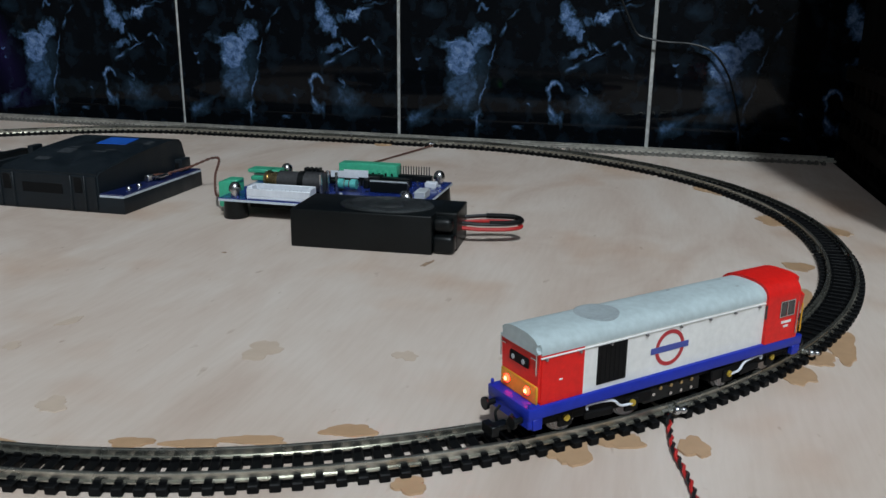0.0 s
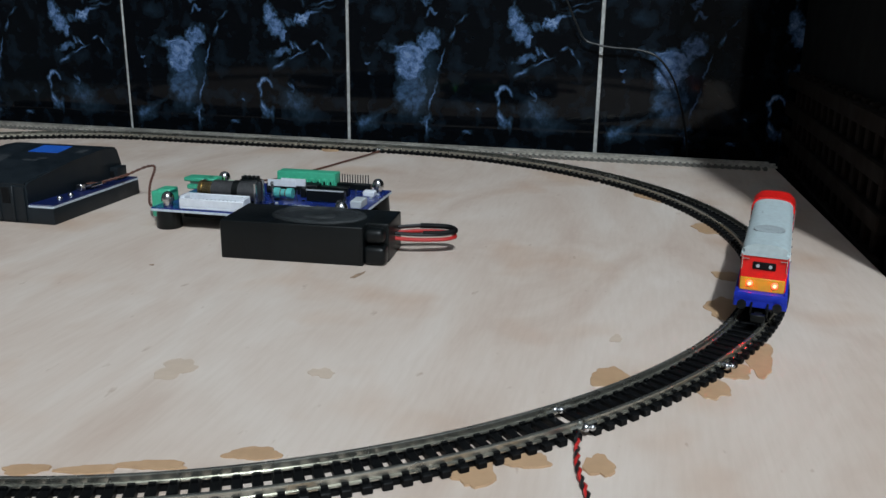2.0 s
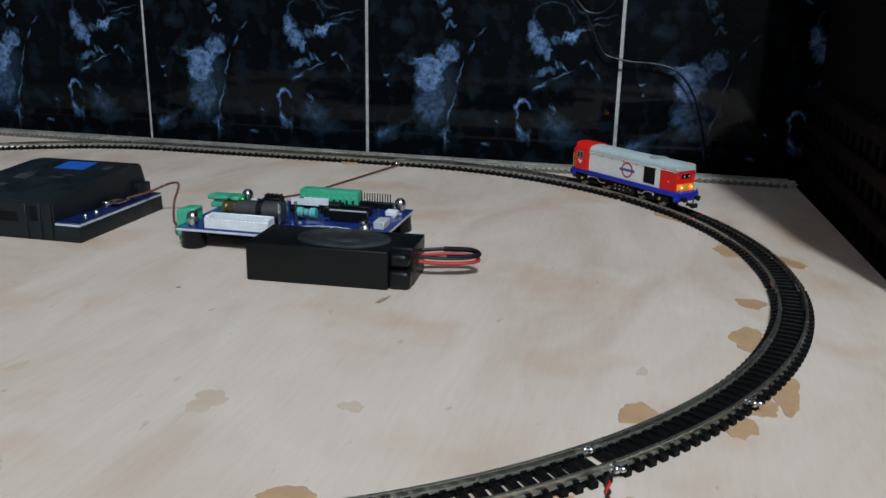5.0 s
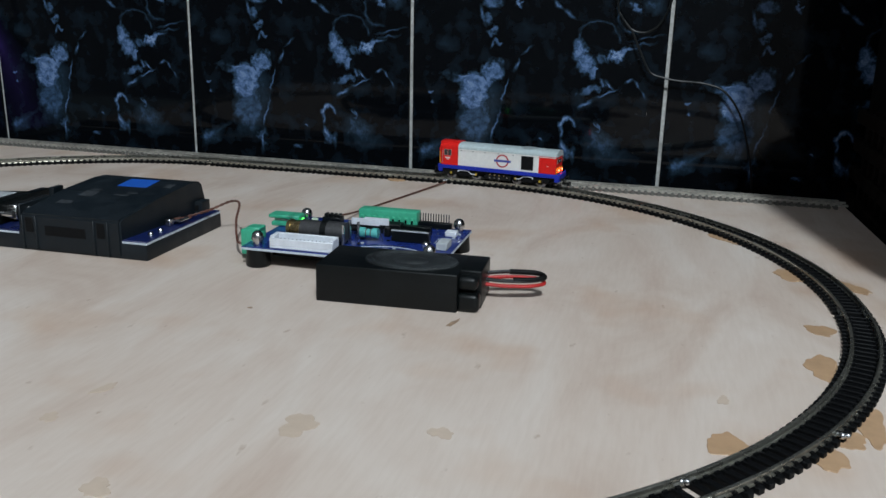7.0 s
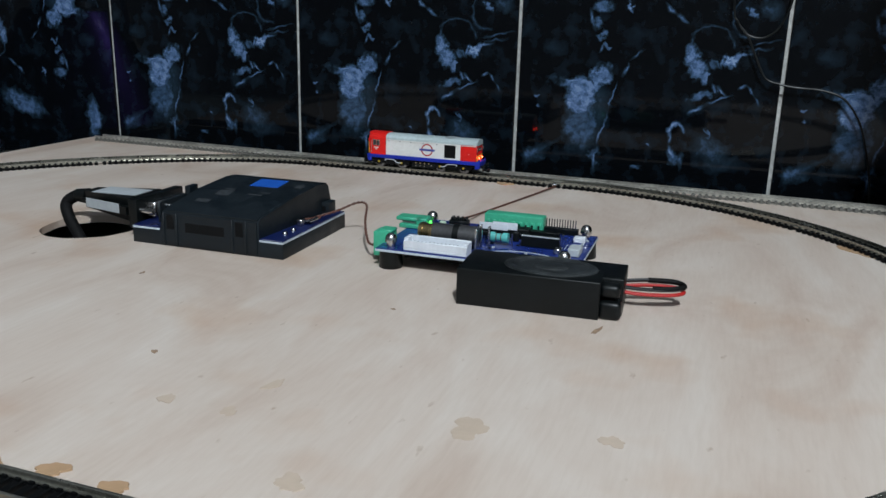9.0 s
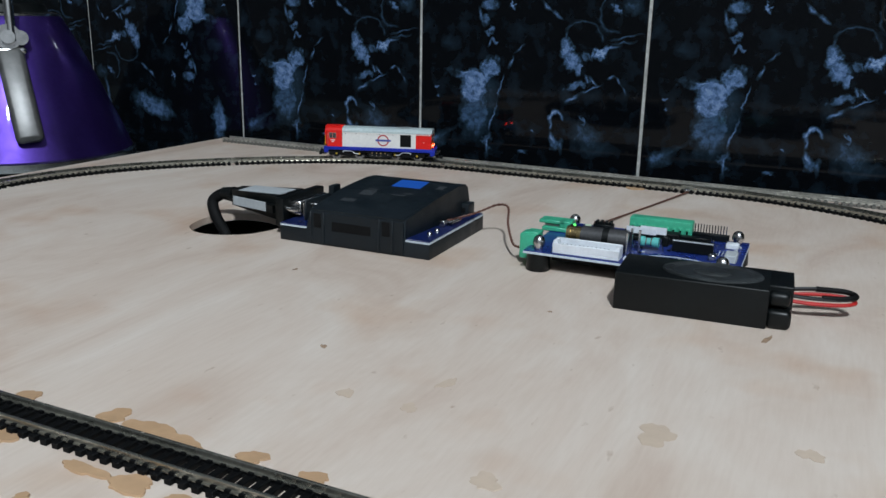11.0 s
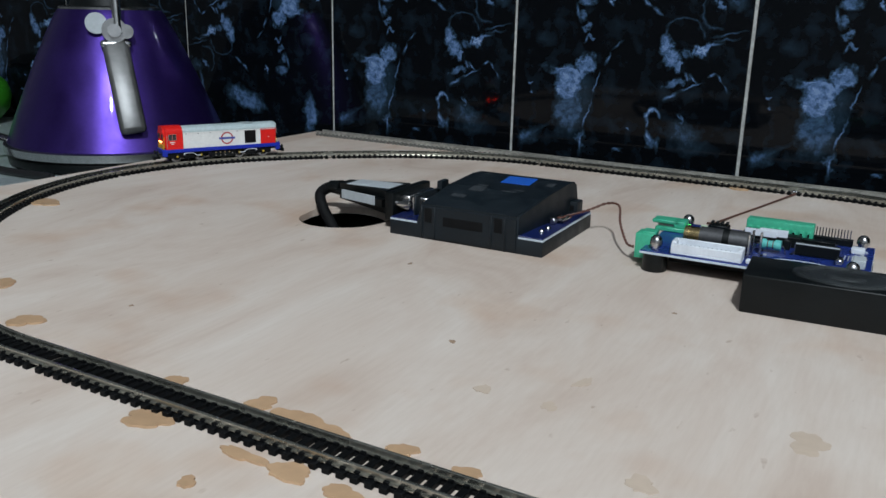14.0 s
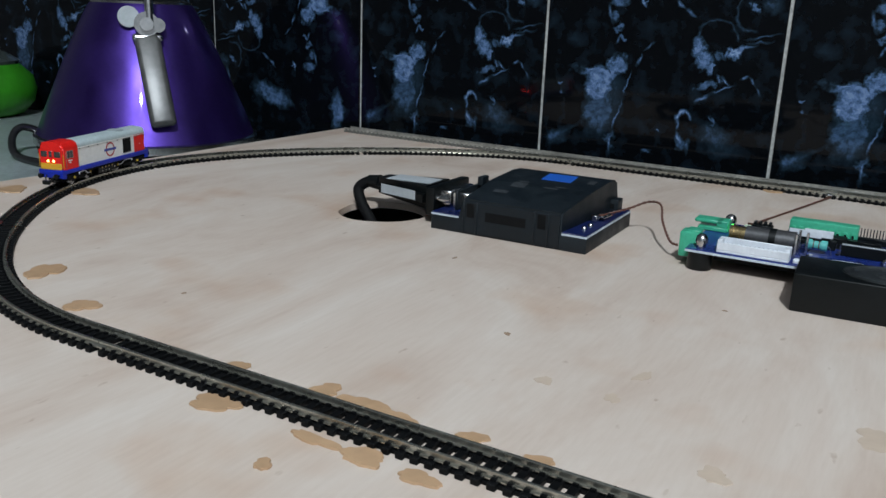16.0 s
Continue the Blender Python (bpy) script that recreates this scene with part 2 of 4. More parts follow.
# darker copy of the blue board colour, for the interface unit
PCB_DARK = surface("blue_solder_mask_darker", (0.006, 0.014, 0.085), 0.3, vary=0.2, scale=300, coat=0.2)
LAMINATE = surface("board_edge", (0.50, 0.56, 0.62), 0.55, vary=0.12, scale=600)
WHITEPLASTIC = surface("white_plastic", (0.70, 0.73, 0.78), 0.45, vary=0.06, scale=500)
GREEN = surface("green_plastic", (0.05, 0.40, 0.24), 0.4, vary=0.1, scale=500)
TEAL = surface("teal_lacquer", (0.10, 0.44, 0.41), 0.35, vary=0.12, scale=700)
LABELBLUE = surface("blue_sticker", (0.012, 0.10, 0.48), 0.45, vary=0.08, scale=300)
LABELGREY = surface("grey_print", (0.045, 0.05, 0.055), 0.6, vary=0.2, scale=500)
LABELWHITE = surface("pale_label", (0.42, 0.45, 0.47), 0.55, vary=0.08, scale=300)
REDWIRE = surface("red_insulation", (0.46, 0.02, 0.018), 0.4, vary=0.1, scale=900)
BROWNWIRE = surface("brown_insulation", (0.12, 0.045, 0.03), 0.5, vary=0.2, scale=900)
BLACKWIRE = surface("black_insulation", (0.012, 0.012, 0.013), 0.35, vary=0.2, scale=900)
WINDOW = surface("dark_glazing", (0.05, 0.045, 0.045), 0.15, vary=0.15, scale=900, relief=0)
PURPLE = surface("purple_enamel", (0.060, 0.030, 0.215), 0.40, 0.93, vary=0.06, scale=300, relief=0.03, coat=0.25)
HANDLE = surface("grey_handle", (0.095, 0.094, 0.092), 0.34, 0.3, vary=0.2, scale=120)
TUB = surface("green_tub", (0.035, 0.26, 0.012), 0.4, vary=0.12, scale=90)
CABLEGREY = surface("dark_cable", (0.007, 0.0085, 0.009), 0.42, vary=0.2, scale=900, spec=0.3)
GUNMETAL = surface("gunmetal", (0.15, 0.15, 0.155), 0.34, 0.75, vary=0.15, scale=600)
SMOKED = surface("smoked_lid", (0.06, 0.075, 0.07), 0.25, vary=0.15, scale=90)
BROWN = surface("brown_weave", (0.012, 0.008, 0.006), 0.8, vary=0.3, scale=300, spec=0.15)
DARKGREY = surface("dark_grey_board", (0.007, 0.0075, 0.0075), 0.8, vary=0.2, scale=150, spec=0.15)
# the nose lamps' orange halo is put into the colour of their outer lens
LAMP_HALO = glow("lit_lens_halo", (1.0, 0.008, 0.0025), 62)
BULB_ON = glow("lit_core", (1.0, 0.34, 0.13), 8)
DULL_BRASS = surface("dull_brass", (0.52, 0.36, 0.04), 0.45, 0.3, vary=0.2, scale=900)
CAB_ON = glow("cab_lens", (1.0, 0.42, 0.10), 9)
LENS_PALE = surface("pale_lens", (0.50, 0.62, 0.45), 0.3, vary=0.1, scale=900)
LED_GREEN = glow("green_led", (0.10, 1.0, 0.12), 2.2)


# ---------------------------------------------------------------- mesh helpers
def part(name, bm, material, parent=None, label="", smooth=True):
    me = bpy.data.meshes.new(name)
    bmesh.ops.recalc_face_normals(bm, faces=bm.faces)
    bm.to_mesh(me)
    bm.free()
    for mt in material if isinstance(material, (list, tuple)) else (material,):
        me.materials.append(mt)
    if smooth:
        me.shade_smooth()
        me.set_sharp_from_angle(angle=radians(38))
    ob = new(name, me)
    if parent is not None:
        ob.parent = parent
    if label:
        ob["label"] = label
    return ob


def thing(name, at, label, category, group=""):
    e = new(name)
    e.empty_display_size = 0.01
    e.matrix_basis = at
    return tagged(e, label, category, group)


def slab(bm, x0, x1, y0, y1, z0, z1, bevel=0.0, seg=2):
    """A box given in millimetres, its edges rounded."""
    g = bmesh.ops.create_cube(bm, size=1, matrix=Matrix.Translation(((x0 + x1) / 2000, (y0 + y1) / 2000, (z0 + z1) / 2000))
                              @ Matrix.Diagonal(((x1 - x0) / 1000, (y1 - y0) / 1000, (z1 - z0) / 1000, 1)))
    if bevel:
        es = list({e for v in g["verts"] for e in v.link_edges})
        bmesh.ops.bevel(bm, geom=es, offset=bevel / 1000, segments=seg, profile=0.5, affect="EDGES")
    return bm


def box(x0, x1, y0, y1, z0, z1, bevel=0.3, seg=2):
    return slab(bmesh.new(), x0, x1, y0, y1, z0, z1, bevel, seg)


def rod(bm, a, b, r0, r1=None, n=16):
    """A cylinder or cone from a to b, millimetres."""
    a, b = Vector(a) / 1000, Vector(b) / 1000
    d = b - a
    m = Matrix.Translation((a + b) / 2) @ d.to_track_quat("Z", "Y").to_matrix().to_4x4()
    bmesh.ops.create_cone(bm, cap_ends=True, segments=n, radius1=r0 / 1000, radius2=(r0 if r1 is None else r1) / 1000, depth=d.length, matrix=m)
    return bm


def turned(profile, n=24, bm=None, at=(0, 0, 0)):
    """A body of revolution about z from (radius, height) pairs in millimetres."""
    bm = bm or bmesh.new()
    rings = []
    for r, z in profile:
        rings.append([bm.verts.new(((at[0] + r * math.cos(6.28318531 * k / n)) / 1000, (at[1] + r * math.sin(6.28318531 * k / n)) / 1000, (at[2] + z) / 1000)) for k in range(n)])
    for a, b in zip(rings, rings[1:]):
        for k in range(n):
            bm.faces.new((a[k], a[(k + 1) % n], b[(k + 1) % n], b[k]))
    bm.faces.new(rings[0][::-1])
    bm.faces.new(rings[-1])
    return bm


def prism(outline, x0, x1, axis="x", bm=None):
    """An outline of (across, up) pairs drawn out along an axis, millimetres."""
    bm = bm or bmesh.new()

    def at(p, d):
        return (d / 1000, p[0] / 1000, p[1] / 1000) if axis == "x" else (p[0] / 1000, d / 1000, p[1] / 1000) if axis == "y" else (p[0] / 1000, p[1] / 1000, d / 1000)
    a = [bm.verts.new(at(p, x0)) for p in outline]
    b = [bm.verts.new(at(p, x1)) for p in outline]
    n = len(outline)
    for k in range(n):
        bm.faces.new((a[k], a[(k + 1) % n], b[(k + 1) % n], b[k]))
    bm.faces.new(a[::-1])
    bm.faces.new(b)
    return bm


def smooth_line(points, per=8):
    """A Catmull-Rom line through the points."""
    p = [Vector(q) for q in points]
    p = [2 * p[0] - p[1]] + p + [2 * p[-1] - p[-2]]
    out = []
    for i in range(1, len(p) - 2):
        for k in range(per):
            t = k / per
            out.append(0.5 * (2 * p[i] + (p[i + 1] - p[i - 1]) * t + (2 * p[i - 1] - 5 * p[i] + 4 * p[i + 1] - p[i + 2]) * t * t
                              + (3 * p[i] - p[i - 1] - 3 * p[i + 1] + p[i + 2]) * t ** 3))
    return out + [p[-2]]


def tube(points, r, n=7, bm=None, closed=False):
    """A round strand along points in metres, radius in millimetres."""
    bm = bm or bmesh.new()
    rings, up = [], Vector((0, 0, 1))
    for i, p in enumerate(points):
        d = (points[min(i + 1, len(points) - 1)] - points[max(i - 1, 0)]).normalized()
        u = up - d * up.dot(d)
        if u.length < 1e-4:
            u = Vector((1, 0, 0)) - d * d.x
        u.normalize()
        up, w = u, d.cross(u)
        rings.append([bm.verts.new(p + (u * math.cos(6.28318531 * k / n) + w * math.sin(6.28318531 * k / n)) * r / 1000) for k in range(n)])
    for a, b in zip(rings, rings[1:]):
        for k in range(n):
            bm.faces.new((a[k], a[(k + 1) % n], b[(k + 1) % n], b[k]))
    bm.faces.new(rings[0][::-1])
    bm.faces.new(rings[-1])
    return bm


def twisted(name, points, r, pitch, mats, label, category="wire"):
    """Two strands twisted round one another."""
    line = smooth_line(points, 40)
    th = thing(name, Matrix(), label, category)
    for k, mt in enumerate(mats):
        pts, run = [], 0.0
        for i, p in enumerate(line):
            if i:
                run += (p - line[i - 1]).length
            d = (line[min(i + 1, len(line) - 1)] - line[max(i - 1, 0)]).normalized()
            u = (Vector((0, 0, 1)) - d * d.z).normalized()
            w = d.cross(u)
            a = 6.2832 * run / pitch + math.pi * k
            pts.append(p + (u * math.cos(a) + w * math.sin(a)) * r * 0.001)
        part("strand", tube(pts, r, 6), mt, th)
    return th


# ---------------------------------------------------------------- room
TOP = -35  # worktop, below the layout board's face


def wall_box(name, *size):
    return tagged(part(name, box(*size, bevel=0), PLASTER, smooth=False), "plain dim painted plaster wall of the kitchen", "wall", kind="structure")


wall_north = wall_box("wall_north", -2500, 1600, 684, 800, -950, 1700)
wall_box("wall_south", -2500, 1600, -2300, -2200, -950, 1700)
wall_box("wall_west", -2600, -2500, -2300, 800, -950, 1700)
wall_box("wall_east", 1600, 1700, -2300, 800, -950, 1700)
tagged(part("floor", box(-2600, 1700, -2300, 800, -1000, -950, bevel=0), FLOORING, smooth=False), "dull brown vinyl kitchen floor", "floor", kind="structure")
tagged(part("ceiling", box(-2600, 1700, -2300, 800, 1700, 1750, bevel=0), PLASTER, smooth=False), "plain painted ceiling", "ceiling", kind="structure")
wk = thing("kitchen_counter", pose(0, 0, 0), "kitchen counter with a pale grey-green laminate worktop", "counter")
part("worktop", box(-1900, 1500, 60, 675, TOP - 38, TOP, 4, 3), WORKTOP, wk)
part("carcass", box(-1900, 1500, 110, 675, -920, TOP - 40, 2), CABINET, wk)

# ---------------------------------------------------------------- layout board
BX = [(-606, 45), (142, 45), (117, 622), (-600, 622)]
HOLE, HOLE_R = (-0.3695, 0.3545), 0.0255
bd = thing("layout_board", Matrix(), "pale plywood train layout board with brown glue stains", "board")
bm = bmesh.new()
ov = [bm.verts.new((x / 1000, y / 1000, 0)) for x, y in BX]
hv = [bm.verts.new((HOLE[0] + HOLE_R * (1 + 0.03 * math.sin(3 * a + 1) + 0.02 * math.sin(7 * a)) * math.cos(a), HOLE[1] + HOLE_R * (1 + 0.03 * math.sin(3 * a + 1)) * math.sin(a), 0))
      for a in (6.28318531 * k / 48 for k in range(48))]
es = [bm.edges.new((v[k], v[(k + 1) % len(v)])) for v in (ov, hv) for k in range(len(v))]
bmesh.ops.triangle_fill(bm, use_beauty=True, edges=es)
g = bmesh.ops.extrude_face_region(bm, geom=bm.faces[:])
bmesh.ops.translate(bm, vec=(0, 0, -0.004), verts=[v for v in g["geom"] if isinstance(v, bmesh.types.BMVert)])
part("plywood_sheet", bm, PLY, bd, smooth=False)
for size in ((-600, 115, 600, 618), (-600, 130, 60, 80), (-600, -582, 82, 598), (100, 116, 82, 598)):
    part("batten", box(*size, TOP, -4.05, 0.8), BATTEN, bd, "plain pine batten under the board")


def blot(name, x, y, rx, ry, turn, seed, mat, lobes=0.24, z=0.00025):
    """A thin dried film with an uneven outline."""
    rnd = random.Random(seed)
    ph = [rnd.uniform(0, 6.28) for _ in range(5)]
    bm = bmesh.new()
    n = 44
    ring, low = [], []
    for k in range(n):
        a = 6.28318531 * k / n
        f = 1 + lobes * (0.55 * math.sin(2 * a + ph[0]) + 0.5 * math.sin(3 * a + ph[1]) + 0.3 * math.sin(5 * a + ph[2]) + 0.22 * math.sin(8 * a + ph[3]) + 0.14 * math.sin(13 * a + ph[4]))
        u, v = rx * f * math.cos(a), ry * f * math.sin(a)
        c, s = math.cos(radians(turn)), math.sin(radians(turn))
        px, py = x + (u * c - v * s) / 1000, y + (u * s + v * c) / 1000
        ring.append(bm.verts.new((px, py, z)))
        low.append(bm.verts.new((x + (px - x) * 1.03, y + (py - y) * 1.03, 0.00003)))
    mid = bm.verts.new((x, y, z))
    for k in range(n):
        bm.faces.new((ring[k], ring[(k + 1) % n], mid))
        bm.faces.new((low[k], low[(k + 1) % n], ring[(k + 1) % n], ring[k]))
    return part(name, bm, mat, bd, smooth=False)


STAINS_EAST = [
        (0.025, 0.236, 5.5, 8, 11), (0.066, 0.346, 5, 6.5, 14), (0.061, 0.306, 6, 11, -8), (0.0685, 0.262, 4.4, 12, -6), (0.0515, 0.237, 5.2, 8, 11),
        (0.059, 0.250, 5.5, 6, 22), (0.064, 0.421, 7, 10, 16), (0.089, 0.411, 4.5, 10, 27), (0.038, 0.484, 12, 6, -35), (-0.056, 0.171, 6.2, 3.0, 22),
        (-0.076, 0.1605, 7, 2.2, 14), (-0.089, 0.155, 6, 2.0, 14), (-0.103, 0.1515, 5, 2.2, 10), (-0.0035, 0.1765, 4.2, 7.5, -10), (0.0065, 0.184, 6.4, 3.4, 24),
        (0.024, 0.186, 3.3, 5.0, 18), (-0.035, 0.152, 4, 3, 20)]
STAINS_WEST = [
        (-0.248, 0.146, 4.6, 4.2, 20), (-0.232, 0.1435, 8, 5.4, -10), (-0.219, 0.1415, 8, 4.4, -14), (-0.196, 0.1445, 4.6, 3.2, 10), (-0.175, 0.1435, 4.6, 2.6, 10),
        (-0.282, 0.1440, 3.4, 3.2, 20), (-0.269, 0.1205, 8.4, 4.4, 14), (-0.215, 0.1195, 6.6, 4.0, 8), (-0.231, 0.1195, 8, 2.2, -4), (-0.197, 0.1185, 6, 2.8, 8),
        (-0.234, 0.102, 2.4, 2.4, 0), (-0.419, 0.170, 7, 9.5, 35), (-0.370, 0.1515, 6, 5.6, 20), (-0.576, 0.259, 8, 9, 30), (-0.538, 0.281, 9, 8, 35),
        (-0.132, 0.141, 7, 3, 0), (-0.08, 0.576, 8, 3, 0), (-0.19, 0.578, 7, 3, 0)]
for i, (x, y, rx, ry, tn) in enumerate(STAINS_EAST + STAINS_WEST):
    blot("glue_stain", x, y, rx, ry, tn, i + 3, GLUE, z=0.0002 + 0.00002 * i)
for i, (x, y, rx, ry, tn, mt) in enumerate([
        (-0.099, 0.210, 5.5, 6.5, 20, FAINT), (-0.057, 0.218, 3.4, 3.4, 0, FAINT), (-0.0765, 0.3075, 1.0, 4.8, -12, MARK), (-0.161, 0.298, 0.9, 0.9, 0, MARK),
        (0.025, 0.267, 2.0, 3.0, 0, FAINT), (-0.172, 0.192, 2.4, 3.0, 0, FAINT), (-0.223, 0.222, 1.0, 1.7, 30, MARK), (-0.288, 0.297, 0.9, 1.5, 0, MARK),
        (-0.351, 0.185, 0.7, 0.9, 0, MARK), (-0.169, 0.214, 1.8, 5.0, -12, FAINT), (-0.195, 0.192, 2.4, 3.2, 0, FAINT), (-0.134, 0.163, 4.0, 4.0, 0, FAINT)]):
    blot("wood_mark", x, y, rx, ry, tn, i + 70, mt, 0.3, 0.00012 + 0.00001 * i)

# ---------------------------------------------------------------- track
RAD, CX, CL, CY = 0.2300, -0.1485, -0.344, 0.3615
FLAT = 0.0042  # the far side of the oval lies a little closer
HALF = math.pi * RAD
RUN = CX - CL
LOOP = 2 * (HALF + RUN)
RAIL_TOP = 0.0042


def oval(s):
    """A point of the loop's centre line, s metres round from the near middle."""
    s %= LOOP
    if s < HALF:
        a = -math.pi / 2 + s / RAD
        r = RAD * (1 - 0.012 * math.sin(2 * a) ** 2) if a < 0 else RAD
        return Vector((CX + r * math.cos(a), CY + (r if a < 0 else r - FLAT) * math.sin(a), 0))
    s -= HALF
    if s < RUN:
        return Vector((CX - s, CY + RAD - FLAT, 0))
    s -= RUN
    if s < HALF:
        a = s / RAD
        r = RAD * (1 - 0.05 * math.sin(2 * a) ** 2)
        return Vector((CL - r * math.sin(a), CY + (r - FLAT if a < math.pi / 2 else r) * math.cos(a), 0))
    return Vector((CL + s - HALF, CY - RAD, 0))


SIDE_A, SIDE_B = Vector((-0.584, 0.6085, 0)), Vector((0.114, 0.5975, 0))


def siding(s):
    return SIDE_A + (SIDE_B - SIDE_A).normalized() * s


def heading(line, s):
    d = line(s + 0.002) - line(s - 0.002)
    return math.degrees(math.atan2(d.y, d.x))


def sleeper_mesh(name, mat):
    bm = slab(bmesh.new(), -1.25, 1.25, -7.8, 7.8, 0, 2.0, 0.25, 1)
    for y in (-4.6, 4.6):
        for d in (-1.25, 1.25):
            slab(bm, -0.8, 0.8, y + d - 0.45, y + d + 0.45, 1.9, 2.75)
    me = bpy.data.meshes.new(name)
    bm.to_mesh(me)
    bm.free()
    me.materials.append(mat)
    return me


SLEEPER_MESH, SLEEPER_MESH_OLD = sleeper_mesh("sleeper", SLEEPER), sleeper_mesh("old_sleeper", SLEEPER_OLD)
RAIL_SHAPE = [(-1.0, 2.0), (-1.0, 2.35), (-0.35, 2.55), (-0.35, 3.4), (-0.55, 3.55), (-0.55, 4.1), (-0.4, 4.2), (0.4, 4.2), (0.55, 4.1), (0.55, 3.55), (0.35, 3.4), (0.35, 2.55), (1.0, 2.35), (1.0, 2.0)]
WEB_SHAPE = [(-1.1, 0.05), (-1.1, 1.2), (1.1, 1.2), (1.1, 0.05)]


def follow(line, s0, s1, off, shape, step=0.004):
    """A profile carried along a stretch of line, off millimetres to its left."""
    bm = bmesh.new()
    n = max(2, round((s1 - s0) / step))
    rings = []
    for k in range(n + 1):
        s = s0 + (s1 - s0) * k / n
        p, a = line(s), radians(heading(line, s))
        left = Vector((-math.sin(a), math.cos(a), 0))
        rings.append([bm.verts.new(p + left * (off + u) / 1000 + Vector((0, 0, v / 1000))) for u, v in shape])
    m = len(shape)
    for a, b in zip(rings, rings[1:]):
        for k in range(m):
            bm.faces.new((a[k], a[(k + 1) % m], b[(k + 1) % m], b[k]))
    bm.faces.new(rings[0][::-1])
    bm.faces.new(rings[-1])
    return bm


def track_section(line, s0, s1, mesh, rail, bed, label, group):
    th = thing("track_section", Matrix(), label, "model track", group)
    for off in (-4.95, 4.95):
        part("rail", follow(line, s0 + 0.0002, s1 - 0.0002, off, RAIL_SHAPE), rail, th)
        part("sleeper_web", follow(line, s0 + 0.006, s1 - 0.006, off, WEB_SHAPE), bed, th)
    n = round((s1 - s0 - 0.0064) / 0.0045)
    for k in range(n + 1):
        s = s0 + 0.0032 + (s1 - s0 - 0.0064) * k / n
        p = line(s)
        ob = new("sleeper", mesh)
        ob.parent = th
        ob.matrix_basis = pose(p.x, p.y, 0, 0, 0, heading(line, s) + random.uniform(-0.4, 0.4))
    for off in (-4.95, 4.95):
        part("rail_joiner", follow(line, s1 - 0.0042, s1 + 0.0042, off, [(-1.25, 1.95), (-1.25, 2.6), (-0.6, 3.2), (0.6, 3.2), (1.25, 2.6), (1.25, 1.95)], 0.002), rail, th, "folded nickel rail joiner")
    return th


JOINTS = [0.185, 0.366, 0.547, 0.728, 0.919, 1.10, 1.28, 1.465, 1.657, LOOP + 0.185]
for a, b in zip(JOINTS, JOINTS[1:]):
    track_section(oval, a, b, SLEEPER_MESH, RAIL, SLEEPER, "black-sleepered model railway track with nickel silver rails", "oval of track")
SIDE_LONG = (SIDE_B - SIDE_A).length
for k in range(4):
    track_section(siding, SIDE_LONG * k / 4, SIDE_LONG * (k + 1) / 4 - 0.0002, SLEEPER_MESH_OLD, RAIL_OLD, SLEEPER_OLD, "dusty straight model track along the wall side", "siding track")
for s, off in ((0.185, -6.4), (0.728, 8.2), (0.1845, 4.9), (0.245, -7.2)):
    p, a = oval(s), radians(heading(oval, s))
    q = p + Vector((-math.sin(a), math.cos(a), 0)) * off / 1000
    bm = bmesh.new()
    for dx, dy, r in ((0, 0, 1.3), (1.6, 0.4, 1.0), (-1.0, 0.7, 0.9)):
        bmesh.ops.create_uvsphere(bm, u_segments=10, v_segments=7, radius=r / 1000, matrix=Matrix.Translation((q.x + dx / 1000, q.y + dy / 1000, 0.0026)) @ Matrix.Diagonal((1, 1, 0.9, 1)))
    tagged(part("solder_blob", bm, SOLDER), "shiny lump of solder on the rail side", "solder")

twisted("track_lead", [(0.0178, 0.1995, 0.0024), (0.0183, 0.193, 0.0009), (0.0195, 0.182, 0.0009), (0.0235, 0.166, 0.0009), (0.027, 0.140, 0.0009), (0.036, 0.10, 0.0009)], 0.42, 0.0065,
        (REDWIRE, BLACKWIRE), "twisted red and black track feed wires on the board")
twisted("track_lead", [(-0.1775, 0.424, 0.0095), (-0.178, 0.445, 0.0050), (-0.177, 0.48, 0.0010), (-0.165, 0.53, 0.0009), (-0.1525, 0.581, 0.0012)], 0.38, 0.006,
        (BROWNWIRE, BROWNWIRE), "thin twisted brown wires from circuit board to rails")
twisted("board_lead", [(-0.246, 0.388, 0.0108), (-0.237, 0.398, 0.0135), (-0.228, 0.405, 0.0175), (-0.219, 0.398, 0.0185), (-0.213, 0.383, 0.013), (-0.2045, 0.368, 0.0075), (-0.199, 0.362, 0.0075)], 0.38, 0.006,
        (BROWNWIRE, BROWNWIRE), "thin twisted brown wires between the two electronic boards")


# ---------------------------------------------------------------- locomotive
BOGIE_X = {1: 0.0228, -1: -0.0272}


def arch(half, low, side, crown, n=10):
    """Upright sides and a rounded roof: half width, bottom, top of the sides, crown."""
    pts = [(half, low), (half, side)]
    for k in range(1, n):
        a = math.pi / 2 * k / n
        pts.append((half * math.cos(a) ** 0.62, side + (crown - side) * math.sin(a) ** 0.85))
    pts.append((0, crown))
    return pts + [(-x, z) for x, z in pts[-2::-1]]


